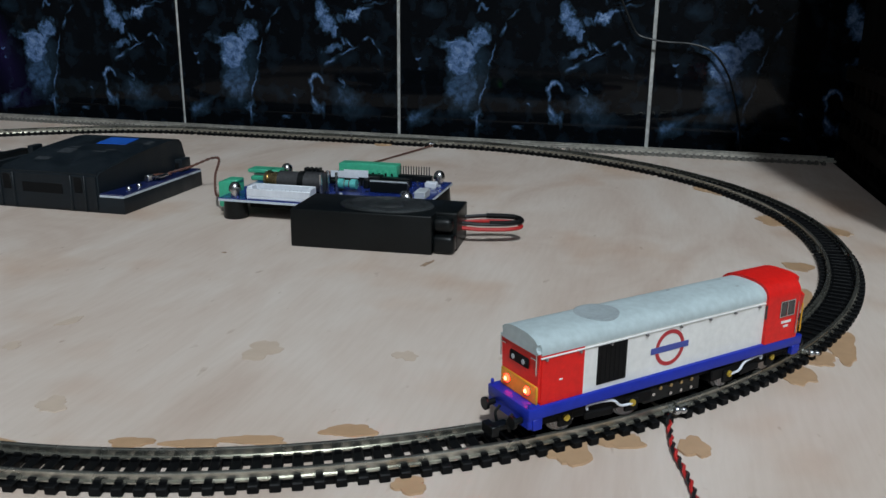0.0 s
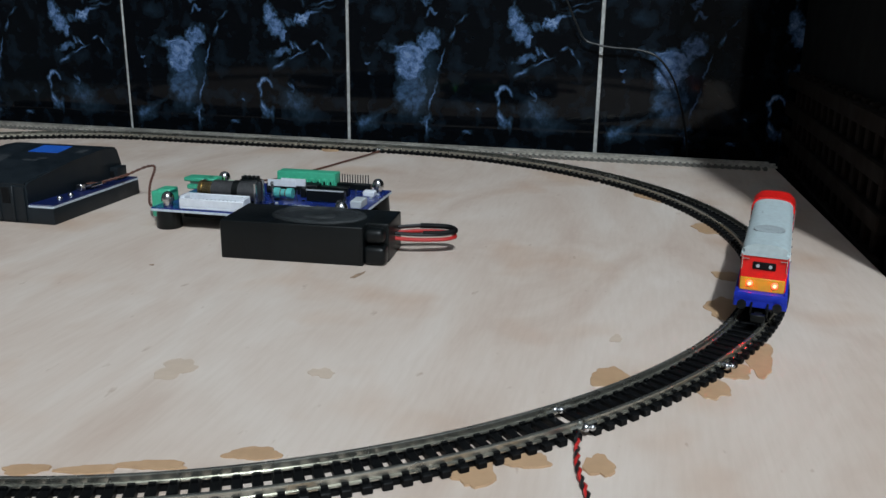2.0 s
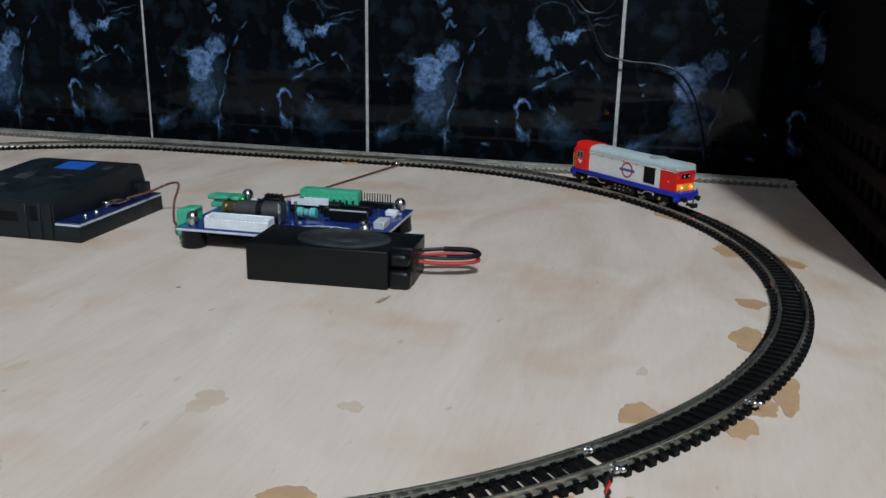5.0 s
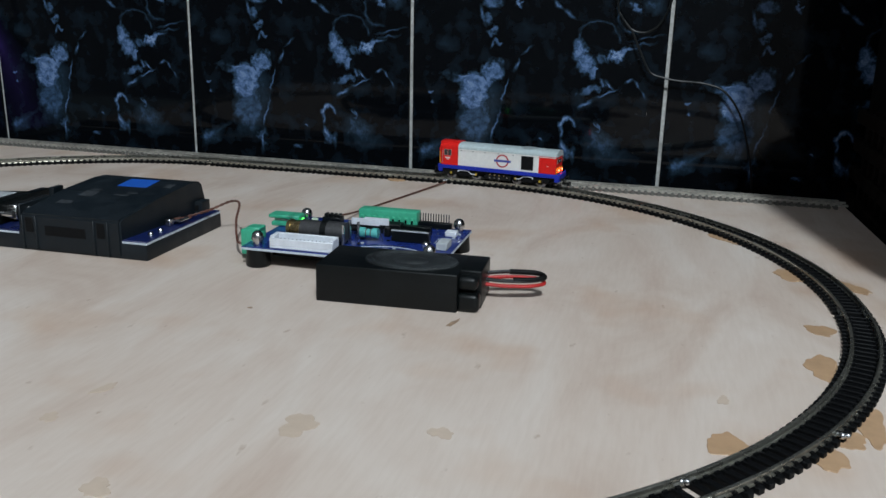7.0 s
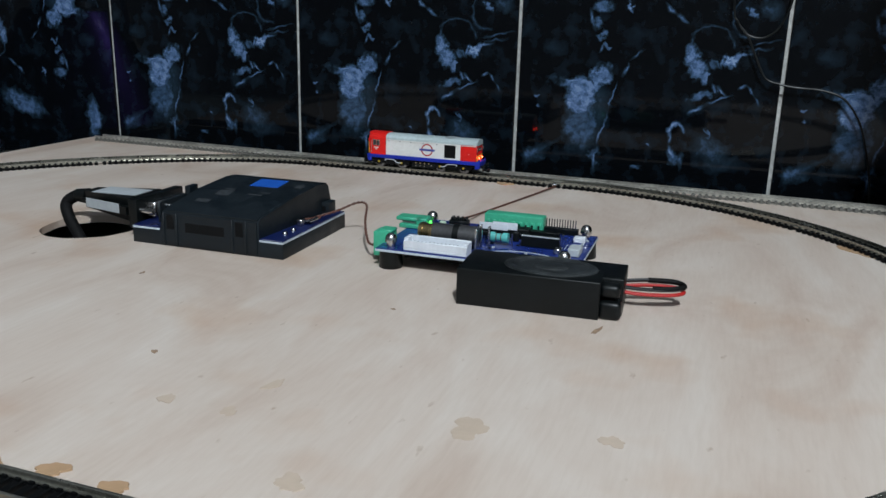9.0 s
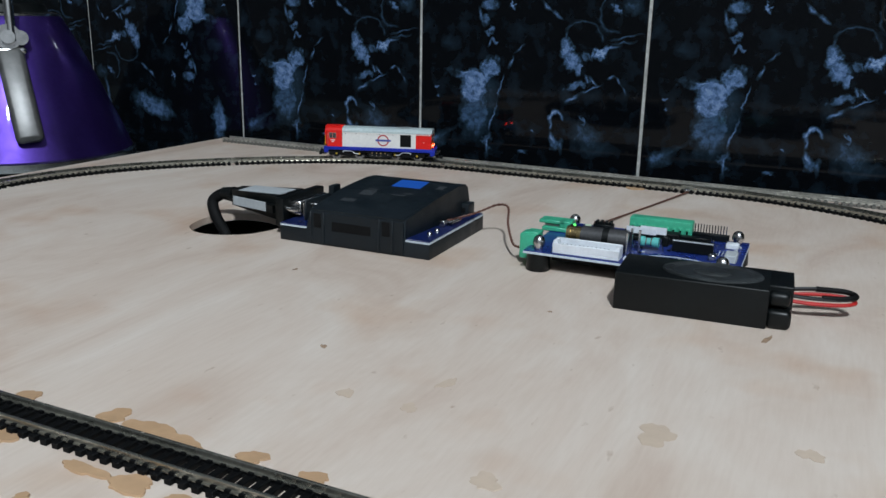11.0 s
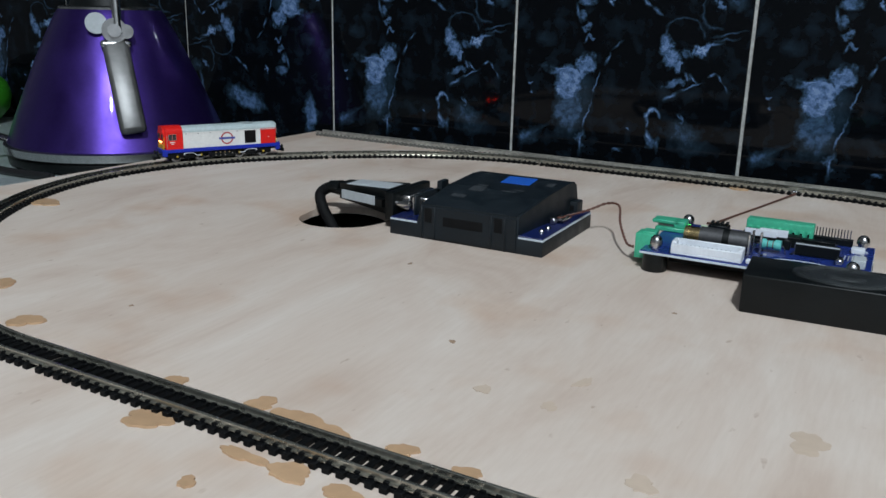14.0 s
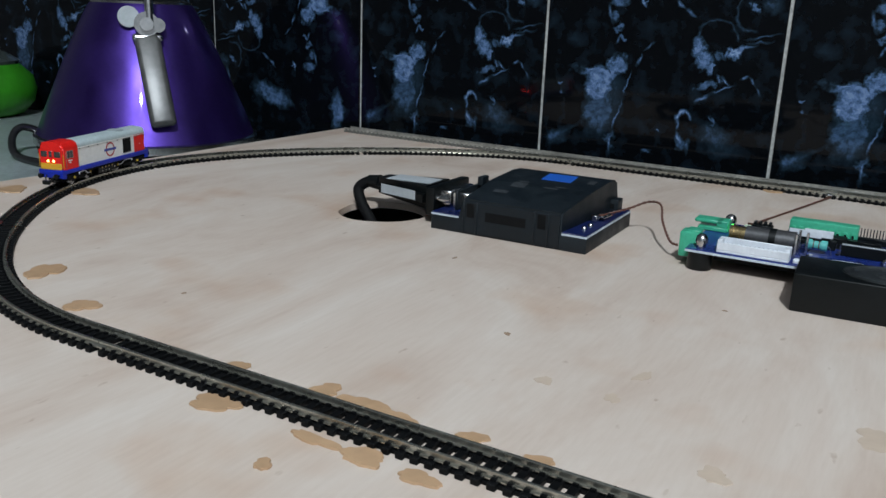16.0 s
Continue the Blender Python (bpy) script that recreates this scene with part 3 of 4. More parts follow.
def locomotive():
    lo = thing("model_locomotive", Matrix(), "red, white and blue model diesel locomotive with pale grey roof", "model train")
    part("bonnet", prism(arch(7.9, 10.0, 22.5, 25.4), -30.6, 29.6), WHITE, lo, "white bonnet side")
    nose = prism(arch(7.9, 10.0, 22.5, 25.4), 29.6, 42.2)
    bmesh.ops.bevel(nose, geom=[e for e in nose.edges if all(v.co.x > 0.0421 for v in e.verts)], offset=0.0008, segments=2, affect="EDGES")
    part("nose", nose, RED, lo, "red bonnet nose")
    rf = [(8.0, 22.2), (8.05, 22.8)]
    for k in range(1, 12):
        a = math.pi / 2 * k / 12
        rf.append((8.05 * math.cos(a) ** 0.7, 22.8 + 3.7 * math.sin(a) ** 0.9))
    rf.append((0, 26.5))
    rf = rf + [(-x, z) for x, z in rf[-2::-1]]
    roof = prism(rf, -30.8, 42.6)
    bmesh.ops.bevel(roof, geom=[e for e in roof.edges if all(v.co.x > 0.0425 for v in e.verts) and any(v.co.z > 0.0224 for v in e.verts)], offset=0.0009, segments=3, affect="EDGES")
    part("bonnet_roof", roof, ROOFGREY, lo, "pale grey rounded roof")
    fan = turned([(5.6, 25.2), (5.6, 26.5), (5.2, 26.6), (4.9, 26.54), (1.2, 26.54), (1.0, 26.6)], 28, at=(20.5, 0, 0))
    part("roof_fan", fan, FANGREY, lo, "darker grey roof fan grille")
    for x, y in ((-6, -3.6), (-24, -3.2), (-24, 3.2)):
        part("roof_vent", box(x - 0.7, x + 0.7, y - 0.5, y + 0.5, 25.4, 26.4, 0.2, 1), FANGREY, lo)
    cab = prism(arch(8.9, 10.0, 22.0, 27.2), -44.8, -30.6)
    bmesh.ops.bevel(cab, geom=[e for e in cab.edges if all(v.co.x < -0.0447 for v in e.verts)], offset=0.0016, segments=3, affect="EDGES")
    part("cab", cab, RED, lo, "red driver's cab")
    part("footplate", box(-46, 45.2, -8.9, 8.9, 7.3, 10.1, 0.3), BLUE, lo, "blue footplate")
    part("solebar", box(-43, 42, -7.4, 7.4, 5.6, 7.4, 0.2, 1), BLACKMATT, lo)
    part("battery_box", box(-9.5, 9.5, -7.2, 7.2, 1.8, 7.2, 0.4, 1), BLACK, lo, "black underframe tank")
    for sy in (-1, 1):
        for x, z in ((-6, 5.4), (-2.5, 5.4), (1, 5.4), (4.5, 5.4), (-6, 3.2), (-2.5, 3.2), (1, 3.2), (6.8, 4.2)):
            part("tank_cap", rod(bmesh.new(), (x, sy * 7.1, z), (x, sy * 7.7, z), 0.5, n=8), BRASS if z > 5 else STEEL, lo)
    # side details
    for sy in (-1, 1):
        part("side_grille", box(16.9, 25.7, sy * 7.96 - 0.22, sy * 7.96 + 0.22, 11.4, 21.2, 0.1, 1), BLACKMATT, lo, "black radiator grille")
        for k in range(6):
            part("grille_bar", box(17.7 + k * 1.35, 18.0 + k * 1.35, sy * 8.2 - 0.06, sy * 8.2 + 0.06, 11.8, 20.8, 0), BLACKMATT, lo)
        ring = bmesh.new()
        n = 32
        rows = []
        for r, y in ((3.75, 7.86), (3.75, 8.02), (4.75, 8.02), (4.75, 7.86)):
            rows.append([ring.verts.new(((3.0 + r * math.cos(6.28318531 * k / n)) / 1000, sy * y / 1000, (16.2 + r * math.sin(6.28318531 * k / n)) / 1000)) for k in range(n)])
        for i in range(4):
            for k in range(n):
                ring.faces.new((rows[i][k], rows[i][(k + 1) % n], rows[(i + 1) % 4][(k + 1) % n], rows[(i + 1) % 4][k]))
        part("emblem_ring", ring, EMBLEM_RED, lo, "red painted ring emblem")
        part("emblem_bar", box(-3.2, 9.2, sy * 8.0 - 0.1, sy * 8.0 + 0.1, 15.4, 17.0, 0.05, 1), surf_bar, lo, "blue bar across the ring")
        part("cantrail", box(-30.6, 42, sy * 8.05 - 0.22, sy * 8.05 + 0.22, 21.4, 21.8, 0.12, 1), WHITE, lo, "thin white gutter line")
        for x in (-28, -19, -10, 0, 11, 22, 31, 40.5):
            part("grab_knob", rod(bmesh.new(), (x, sy * 7.9, 21.2), (x, sy * 8.6, 21.2), 0.36, n=8), GREYMETAL, lo)
        part("nose_door_handle", box(35.6, 36.6, sy * 7.95 - 0.15, sy * 7.95 + 0.15, 15.2, 15.6, 0.1, 1), WHITE, lo)
        part("side_window", box(-40.9, -38.6, sy * 8.9 - 0.16, sy * 8.9 + 0.16, 17.2, 21.2, 0.3, 1), WINDOW, lo, "dark cab side window")
        part("side_window", box(-38.0, -35.7, sy * 8.9 - 0.16, sy * 8.9 + 0.16, 17.2, 21.2, 0.3, 1), WINDOW, lo, "dark cab side window")
        for x0, x1, z0, z1 in ((-41.2, -35.4, 21.2, 21.5), (-41.2, -35.4, 16.9, 17.2), (-41.2, -40.9, 17.2, 21.2), (-35.7, -35.4, 17.2, 21.2), (-38.45, -38.15, 17.2, 21.2)):
            part("window_frame", box(x0, x1, sy * 8.96 - 0.16, sy * 8.96 + 0.16, z0, z1, 0), STEEL, lo)
        part("forward_window", box(-30.75, -30.45, min(sy * 8.05, sy * 8.75), max(sy * 8.05, sy * 8.75), 17.2, 21.2, 0.1, 1), WINDOW, lo, "narrow cab window looking along the bonnet")
        for x0, x1, z0, z1 in ((-40.2, -36.4, 15.0, 15.7), (-39.2, -37.4, 13.8, 14.4)):
            part("number_bar", box(x0, x1, sy * 8.93 - 0.1, sy * 8.93 + 0.1, z0, z1, 0), WHITE, lo, "small white painted bars")
        part("handrail", rod(bmesh.new(), (-42.3, sy * 9.2, 11.4), (-42.3, sy * 9.2, 20.6), 0.2, n=6), STEEL, lo)
        part("handrail", rod(bmesh.new(), (-44.4, sy * 9.0, 11.4), (-44.4, sy * 9.0, 19.6), 0.22, n=6), YELLOW, lo)
        part("step", box(-45, -42.4, sy * 8.2 - 0.8, sy * 8.2 + 0.8, 4.6, 7.4, 0.2, 1), BLUE, lo)
        part("step", box(41.4, 44, sy * 8.2 - 0.8, sy * 8.2 + 0.8, 4.6, 7.4, 0.2, 1), BLUE, lo)
        part("corner_stanchion", rod(bmesh.new(), (44.5, sy * 8.0, 9.9), (44.5, sy * 8.0, 11.4), 0.4, n=8), BLUE, lo)
        part("nose_handrail", rod(bmesh.new(), (42.7, sy * 7.4, 17.5), (42.7, sy * 7.4, 22.4), 0.18, n=6), STEEL, lo)
        part("nose_handrail", rod(bmesh.new(), (42.7, sy * 7.4, 21.2), (42.7, sy * 5.2, 21.2), 0.18, n=6), STEEL, lo)
    # nose front
    part("warning_panel", box(41.9, 42.5, -7.5, 7.5, 10.1, 14.6, 0.2, 1), YELLOW, lo, "yellow warning panel")
    part("headcode_box", box(42.0, 42.7, -3.9, 3.9, 17.7, 20.3, 0.3, 1), BLACKMATT, lo, "black headcode panel")
    for y in (-2.1, 2.1):
        part("headcode_dot", rod(bmesh.new(), (42.6, y, 19.0), (42.85, y, 19.0), 0.6, n=12), LABELWHITE, lo, "pale round marker disc")
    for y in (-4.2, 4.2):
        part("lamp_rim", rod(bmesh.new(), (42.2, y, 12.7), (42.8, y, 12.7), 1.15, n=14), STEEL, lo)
        lens = part("lamp", rod(rod(bmesh.new(), (42.6, y, 12.7), (43.0, y, 12.7), 1.0, 0.95, n=16), (43.0, y, 12.7), (43.3, y, 12.7), 0.95, 0.5, n=16), LAMP_HALO, lo, "lit lamp lens with its orange halo as a ring")
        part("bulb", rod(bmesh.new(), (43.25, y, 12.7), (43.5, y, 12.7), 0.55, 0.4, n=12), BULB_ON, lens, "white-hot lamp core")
    # cab front
    part("warning_panel", box(-45.2, -44.5, -7.8, 7.8, 10.1, 14.0, 0.2, 1), YELLOW, lo, "yellow warning panel")
    for y in (-4.9, 4.9):
        part("cab_window", box(-45.1, -44.6, y - 2.3, y + 2.3, 17.8, 21.4, 0.4, 1), WINDOW, lo, "dark cab front window")
    part("cab_door", box(-45.05, -44.6, -1.6, 1.6, 14.4, 22.2, 0.15, 1), RED, lo)
    part("cab_window", box(-45.2, -44.9, -1.1, 1.1, 17.8, 21.4, 0.3, 1), WINDOW, lo, "dark cab front window")
    for y in (-2.0, 2.0):
        part("lamp", rod(bmesh.new(), (-44.7, y, 15.4), (-45.5, y, 15.4), 0.85, 0.65, n=12), CAB_ON, lo, "lit amber lamp")
    # ends
    for e in (-1, 1):
        end = 45.1 if e > 0 else -45.9
        part("buffer_beam", box(min(end, end - e * 1.2), max(end, end - e * 1.2), -8.7, 8.7, 5.0, 8.2, 0.25, 1), BLUE, lo, "blue buffer beam")
        for y in (-5.9, 5.9):
            part("buffer", rod(rod(bmesh.new(), (end, y, 6.6), (end + e * 2.4, y, 6.6), 0.75, n=10), (end + e * 2.2, y, 6.6), (end + e * 2.9, y, 6.6), 1.6, n=14), BLACK, lo, "black round buffer")
        cp = box(min(end, end + e * 4.8), max(end, end + e * 4.8), -1.3, 1.3, 2.4, 3.9, 0.2, 1)
        slab(cp, min(end + e * 3.6, end + e * 5.6), max(end + e * 3.6, end + e * 5.6), -2.4, 2.4, 1.9, 4.4, 0.2, 1)
        part("coupler", cp, BLACK, lo, "black hook coupler")
        for y in (-2.6, 2.8):
            part("brake_pipe", tube(smooth_line([(end / 1000 + e * 0.0005, y / 1000, 0.0070), (end / 1000 + e * 0.0017, y / 1000, 0.0055), (end / 1000 + e * 0.0012, y / 1000, 0.0026)], 4), 0.38, 6), BLACK, lo)
    bogies = []
    for e in (-1, 1):
        bg = thing("bogie", pose(BOGIE_X[e], 0, 0), "", "")
        for key in list(bg.keys()):
            del bg[key]
        me = box(-15, 15, -5.6, 5.6, 2.6, 6.4, 0.3, 1)
        for sy in (-1, 1):
            slab(me, -15.5, 15.5, sy * 6.3 - 0.5, sy * 6.3 + 0.5, 3.2, 6.2, 0.25, 1)
            for x in (-9.3, 9.3):
                slab(me, x - 1.9, x + 1.9, sy * 6.9 - 0.5, sy * 6.9 + 0.5, 1.9, 5.4, 0.25, 1)
            slab(me, -4, 4, sy * 6.8 - 0.6, sy * 6.8 + 0.6, 2.2, 4.2, 0.3, 1)
        mb = bpy.data.meshes.new("bogie")
        me.to_mesh(mb)
        me.free()
        mb.materials.append(BLACKMATT)
        bpy.data.objects.remove(bg)
        bg = new("bogie", mb)
        bg.parent = lo
        bg.matrix_basis = pose(BOGIE_X[e], 0, 0)
        for x in (-9.3, 9.3):
            for sy in (-1, 1):
                wh = rod(bmesh.new(), (x, sy * 3.7, 3.4), (x, sy * 4.6, 3.4), 3.9, n=20)
                rod(wh, (x, sy * 4.5, 3.4), (x, sy * 5.4, 3.4), 3.4, n=20)
                part("wheel", wh, GREYMETAL, bg, "dark steel wheel")
                part("axle_cap", rod(bmesh.new(), (x, sy * 7.3, 4.3), (x, sy * 7.95, 4.3), 0.85, n=10), DULL_BRASS, bg, "small dull brass axle box cap")
        for sy in (-1, 1):
            part("white_pipe", tube(smooth_line([(0.0038 * e, sy * 0.0078, 0.0052), (0.0036 * e, sy * 0.0078, 0.0064), (-0.003 * e, sy * 0.0078, 0.0063), (-0.0056 * e, sy * 0.0078, 0.0044), (-0.0090 * e, sy * 0.0078, 0.0042)], 4), 0.34, 6), WHITEPLASTIC, bg, "thin white painted pipe")
        bogies.append((e, bg))
    return lo, bogies


EMBLEM_RED = surface("emblem_red", (0.42, 0.020, 0.028), 0.4, vary=0.06, scale=600, relief=0.04)
surf_bar = surface("emblem_blue", (0.05, 0.075, 0.33), 0.4, vary=0.06, scale=600, relief=0.04)
LOCO, BOGIES = locomotive()
LOCO.scale = (1.0, 0.92, 0.975)


# ---------------------------------------------------------------- circuit board
def circuit_board():
    cb = thing("circuit_board", pose(-0.192, 0.349, 0, 0, 0, 1.0), "blue electronic circuit board on black feet with green terminals", "electronics")
    part("board", box(0, 98, 0, 66, 8.9, 10.2, 0.12, 1), PCB, cb, "blue printed board")
    part("board_edge", box(-0.15, 98.15, -0.15, 66.15, 8.6, 9.75, 0.08, 1), LAMINATE, cb, "pale bare board edge")
    under = box(12, 88, 8, 58, 4.5, 8.6, 0.3, 1)
    part("underside_block", under, BLACKMATT, cb, "black underside block")
    for x, y in ((6.2, 5), (91, 7), (9.5, 57.0), (92.5, 60.5)):
        part("foot", turned([(5.6, 0), (6.0, 0.6), (5.4, 8.6)], 24, at=(x, y, 0)), BLACK, cb, "round black rubber foot")
        part("screw", turned([(2.2, 10.2), (2.2, 12.6), (3.0, 12.8), (3.0, 14.2), (2.5, 15.8), (1.5, 16.8), (0.5, 17.1)], 18, at=(x, y, 0)), STEEL, cb, "domed steel screw")
    # white box header
    wc = bmesh.new()
    slab(wc, 14, 46, 1.0, 9.2, 10.2, 11.6, 0.3, 1)
    slab(wc, 14, 46, 7.9, 9.2, 11.4, 16.4, 0.3, 1)
    slab(wc, 14, 46, 1.0, 2.2, 11.4, 15.2, 0.3, 1)
    slab(wc, 14, 16.2, 2.0, 8.2, 11.4, 16.2, 0.3, 1)
    slab(wc, 43.8, 46, 2.0, 8.2, 11.4, 16.2, 0.3, 1)
    part("box_header", wc, WHITEPLASTIC, cb, "white plastic box header")
    for k in range(12):
        part("header_pin", box(18 + k * 2, 18.5 + k * 2, 4.8, 5.3, 11.4, 14.6, 0), STEEL, cb)
    # round component lying along the board
    tip = rod(bmesh.new(), (16.5, 18, 16.4), (23.8, 18, 16.4), 4.0, n=24)
    rod(tip, (17.6, 18, 16.4), (18.6, 18, 16.4), 4.5, n=24)
    part("brass_tip", tip, BRASS, cb, "brass cylinder tip")
    part("metal_sleeve", rod(bmesh.new(), (23.8, 18, 16.4), (34.4, 18, 16.4), 4.7, n=28), GUNMETAL, cb, "dark grey metal sleeve")
    part("black_ring", rod(bmesh.new(), (34.4, 18, 16.4), (37.4, 18, 16.4), 5.1, n=28), BLACK, cb)
    part("metal_sleeve", rod(bmesh.new(), (37.4, 18, 16.4), (46.2, 18, 16.4), 4.9, n=28), GUNMETAL, cb, "dark grey metal sleeve")
    part("cradle", box(24, 45, 15, 21, 10.2, 13.5, 0.4, 1), BLACK, cb)
    for x, y, h in ((46.8, 13, 21.5), (47.4, 20, 22), (50.5, 24, 20.5)):
        part("upright_pin", box(x - 0.55, x + 0.55, y - 0.8, y + 0.8, 10.2, h, 0.15, 1), STEEL, cb, "upright steel tab")
    part("solder_pad", box(47.5, 51.5, 2.5, 6, 10.2, 12.2, 0.4, 1), WHITEPLASTIC, cb)
    # green terminals
    ta = box(-5.5, 3.5, 10, 20, 3.0, 15.6, 0.7)
    slab(ta, -3, 4, 11, 19, 15, 16.6, 0.5, 1)
    part("screw_terminal", ta, GREEN, cb, "green plug-in screw terminal")
    tb = box(-4, 11, 41, 52, 10.2, 12.6, 0.5, 1)
    slab(tb, -6, 8, 42, 51, 14.0, 16.0, 0.5, 1)
    slab(tb, 5, 11, 42, 51, 12.4, 16.0, 0.5, 1)
    part("screw_terminal", tb, GREEN, cb, "green screw terminal")
    part("terminal_lever", box(-3, 6, 43, 44.5, 12.7, 13.8, 0.2, 1), GREYMETAL, cb)
    part("status_led", turned([(0.8, 10.2), (0.8, 14.2), (0.5, 14.9)], 14, at=(12.8, 44, 0)), LED_GREEN, cb, "lit green indicator light")
    part("status_led", box(19, 22.5, 40, 42, 14.2, 16.4, 0.7, 2), LENS_PALE, cb, "pale indicator lens")
    lt = box(38, 70, 59, 67.5, 10.2, 18.6, 0.6)
    for k in range(9):
        slab(lt, 39.2 + k * 3.45, 41.2 + k * 3.45, 58.2, 59.4, 11.0, 15.5, 0.2, 1)
    part("terminal_strip", lt, GREEN, cb, "long green terminal strip")
    for k in range(9):
        part("contact", box(39.7 + k * 3.45, 40.7 + k * 3.45, 57.9, 58.4, 12, 14.5, 0), STEEL, cb)
    # chips and headers
    dil = box(21, 31, 50, 56, 10.2, 14.8, 0.3, 1)
    for k in range(4):
        slab(dil, 21.8 + k * 2.4, 23.2 + k * 2.4, 51, 55, 14.6, 16.4, 0.2, 1)
    part("dip_switch", dil, BLACK, cb, "black switch block")
    part("long_chip", box(39, 66, 43, 50, 10.4, 15.6, 0.3, 1), BLACK, cb, "long black chip")
    slip = bmesh.new()
    slab(slip, 40, 55, 42.7, 43.3, 14.2, 17.6, 0.1, 1)
    slab(slip, 47, 60, 42.9, 43.5, 14.8, 18.4, 0.1, 1)
    slab(slip, 41, 58, 43.0, 49, 15.65, 16.2, 0.1, 1)
    part("paper_label", slip, WHITEPLASTIC, cb, "white torn paper label")
    for k in range(12):
        part("chip_leg", box(40.5 + k * 2.1, 41.2 + k * 2.1, 42.4, 43.1, 10.2, 13.0, 0), STEEL, cb)
    part("diode", rod(bmesh.new(), (42, 38.5, 12.8), (50, 36.5, 12.8), 1.3, n=12), BLACK, cb)
    rs = rod(bmesh.new(), (50, 29, 14.2), (58.5, 29, 14.2), 1.9, n=16)
    rod(rs, (49.5, 29, 14.2), (52.2, 29, 14.2), 2.5, n=16)
    rod(rs, (56.2, 29, 14.2), (59, 29, 14.2), 2.5, n=16)
    res = part("resistor", rs, TEAL, cb, "teal banded resistor")
    for x, mt in ((52.8, BROWNWIRE), (55.2, BROWNWIRE)):
        part("band", rod(bmesh.new(), (x, 29, 14.2), (x + 0.45, 29, 14.2), 1.98, n=16), mt, res)
    part("lead", tube(smooth_line([(0.058, 0.029, 0.0138), (0.0602, 0.029, 0.0136), (0.0612, 0.029, 0.0102)], 5), 0.3, 6), STEEL, cb)
    part("lead", tube(smooth_line([(0.0497, 0.029, 0.0138), (0.0478, 0.029, 0.0136), (0.047, 0.029, 0.0102)], 5), 0.3, 6), STEEL, cb)
    part("pin_socket", box(65, 84, 31, 35, 10.4, 16.0, 0.2, 1), BLACK, cb, "black pin socket")
    part("socket_edge", box(65, 84, 30.8, 31.4, 15.6, 16.3, 0.1, 1), LABELWHITE, cb, "pale socket edge line")
    part("pin_socket", box(66, 81, 46, 50, 10.4, 14.6, 0.2, 1), BLACK, cb, "black pin socket")
    part("pin_header", box(70, 88, 61.5, 65, 10.2, 13.4, 0.2, 1), BLACK, cb, "black pin header")
    for k in range(12):
        part("header_pin", box(70.8 + k * 1.4, 71.3 + k * 1.4, 63, 63.5, 13.2, 18.0, 0), STEEL, cb)
    part("capacitor", box(59, 62, 38, 41, 10.2, 15.0, 0.4, 1), BLACK, cb)
    part("white_plug", box(88, 94, 48, 53, 10.2, 13.0, 0.4, 1), WHITEPLASTIC, cb, "small white socket")
    part("white_plug", box(90, 95.5, 22, 32, 10.2, 14.0, 0.4, 1), LABELWHITE, cb, "small white socket")
    part("crystal", box(83, 86.5, 22, 28, 10.2, 13.4, 0.6, 1), STEEL, cb, "small steel can")
    rnd = random.Random(5)
    for k in range(34):
        x, y = rnd.uniform(48, 95), rnd.uniform(3, 60)
        w = rnd.uniform(0.8, 1.8)
        part("small_component", box(x, x + w, y, y + w * 0.7, 10.15, 10.9, 0.1, 1), (BLACK, LABELWHITE, LABELGREY)[k % 3], cb)
    # printed lines and the curved outline on the board
    for k in range(4):
        part("printed_line", box(86 + k * 1.6, 86.4 + k * 1.6, 34, 44, 10.18, 10.24, 0), LABELWHITE, cb)
    part("printed_line", tube([Vector(((70 + 21 * math.cos(a)) / 1000, (6 + 15 * math.sin(a)) / 1000, 0.01022)) for a in (math.pi * (0.06 + 0.88 * k / 24) for k in range(25))], 0.28, 5), LAMINATE, cb, "pale printed curve")
    return cb


circuit_board()


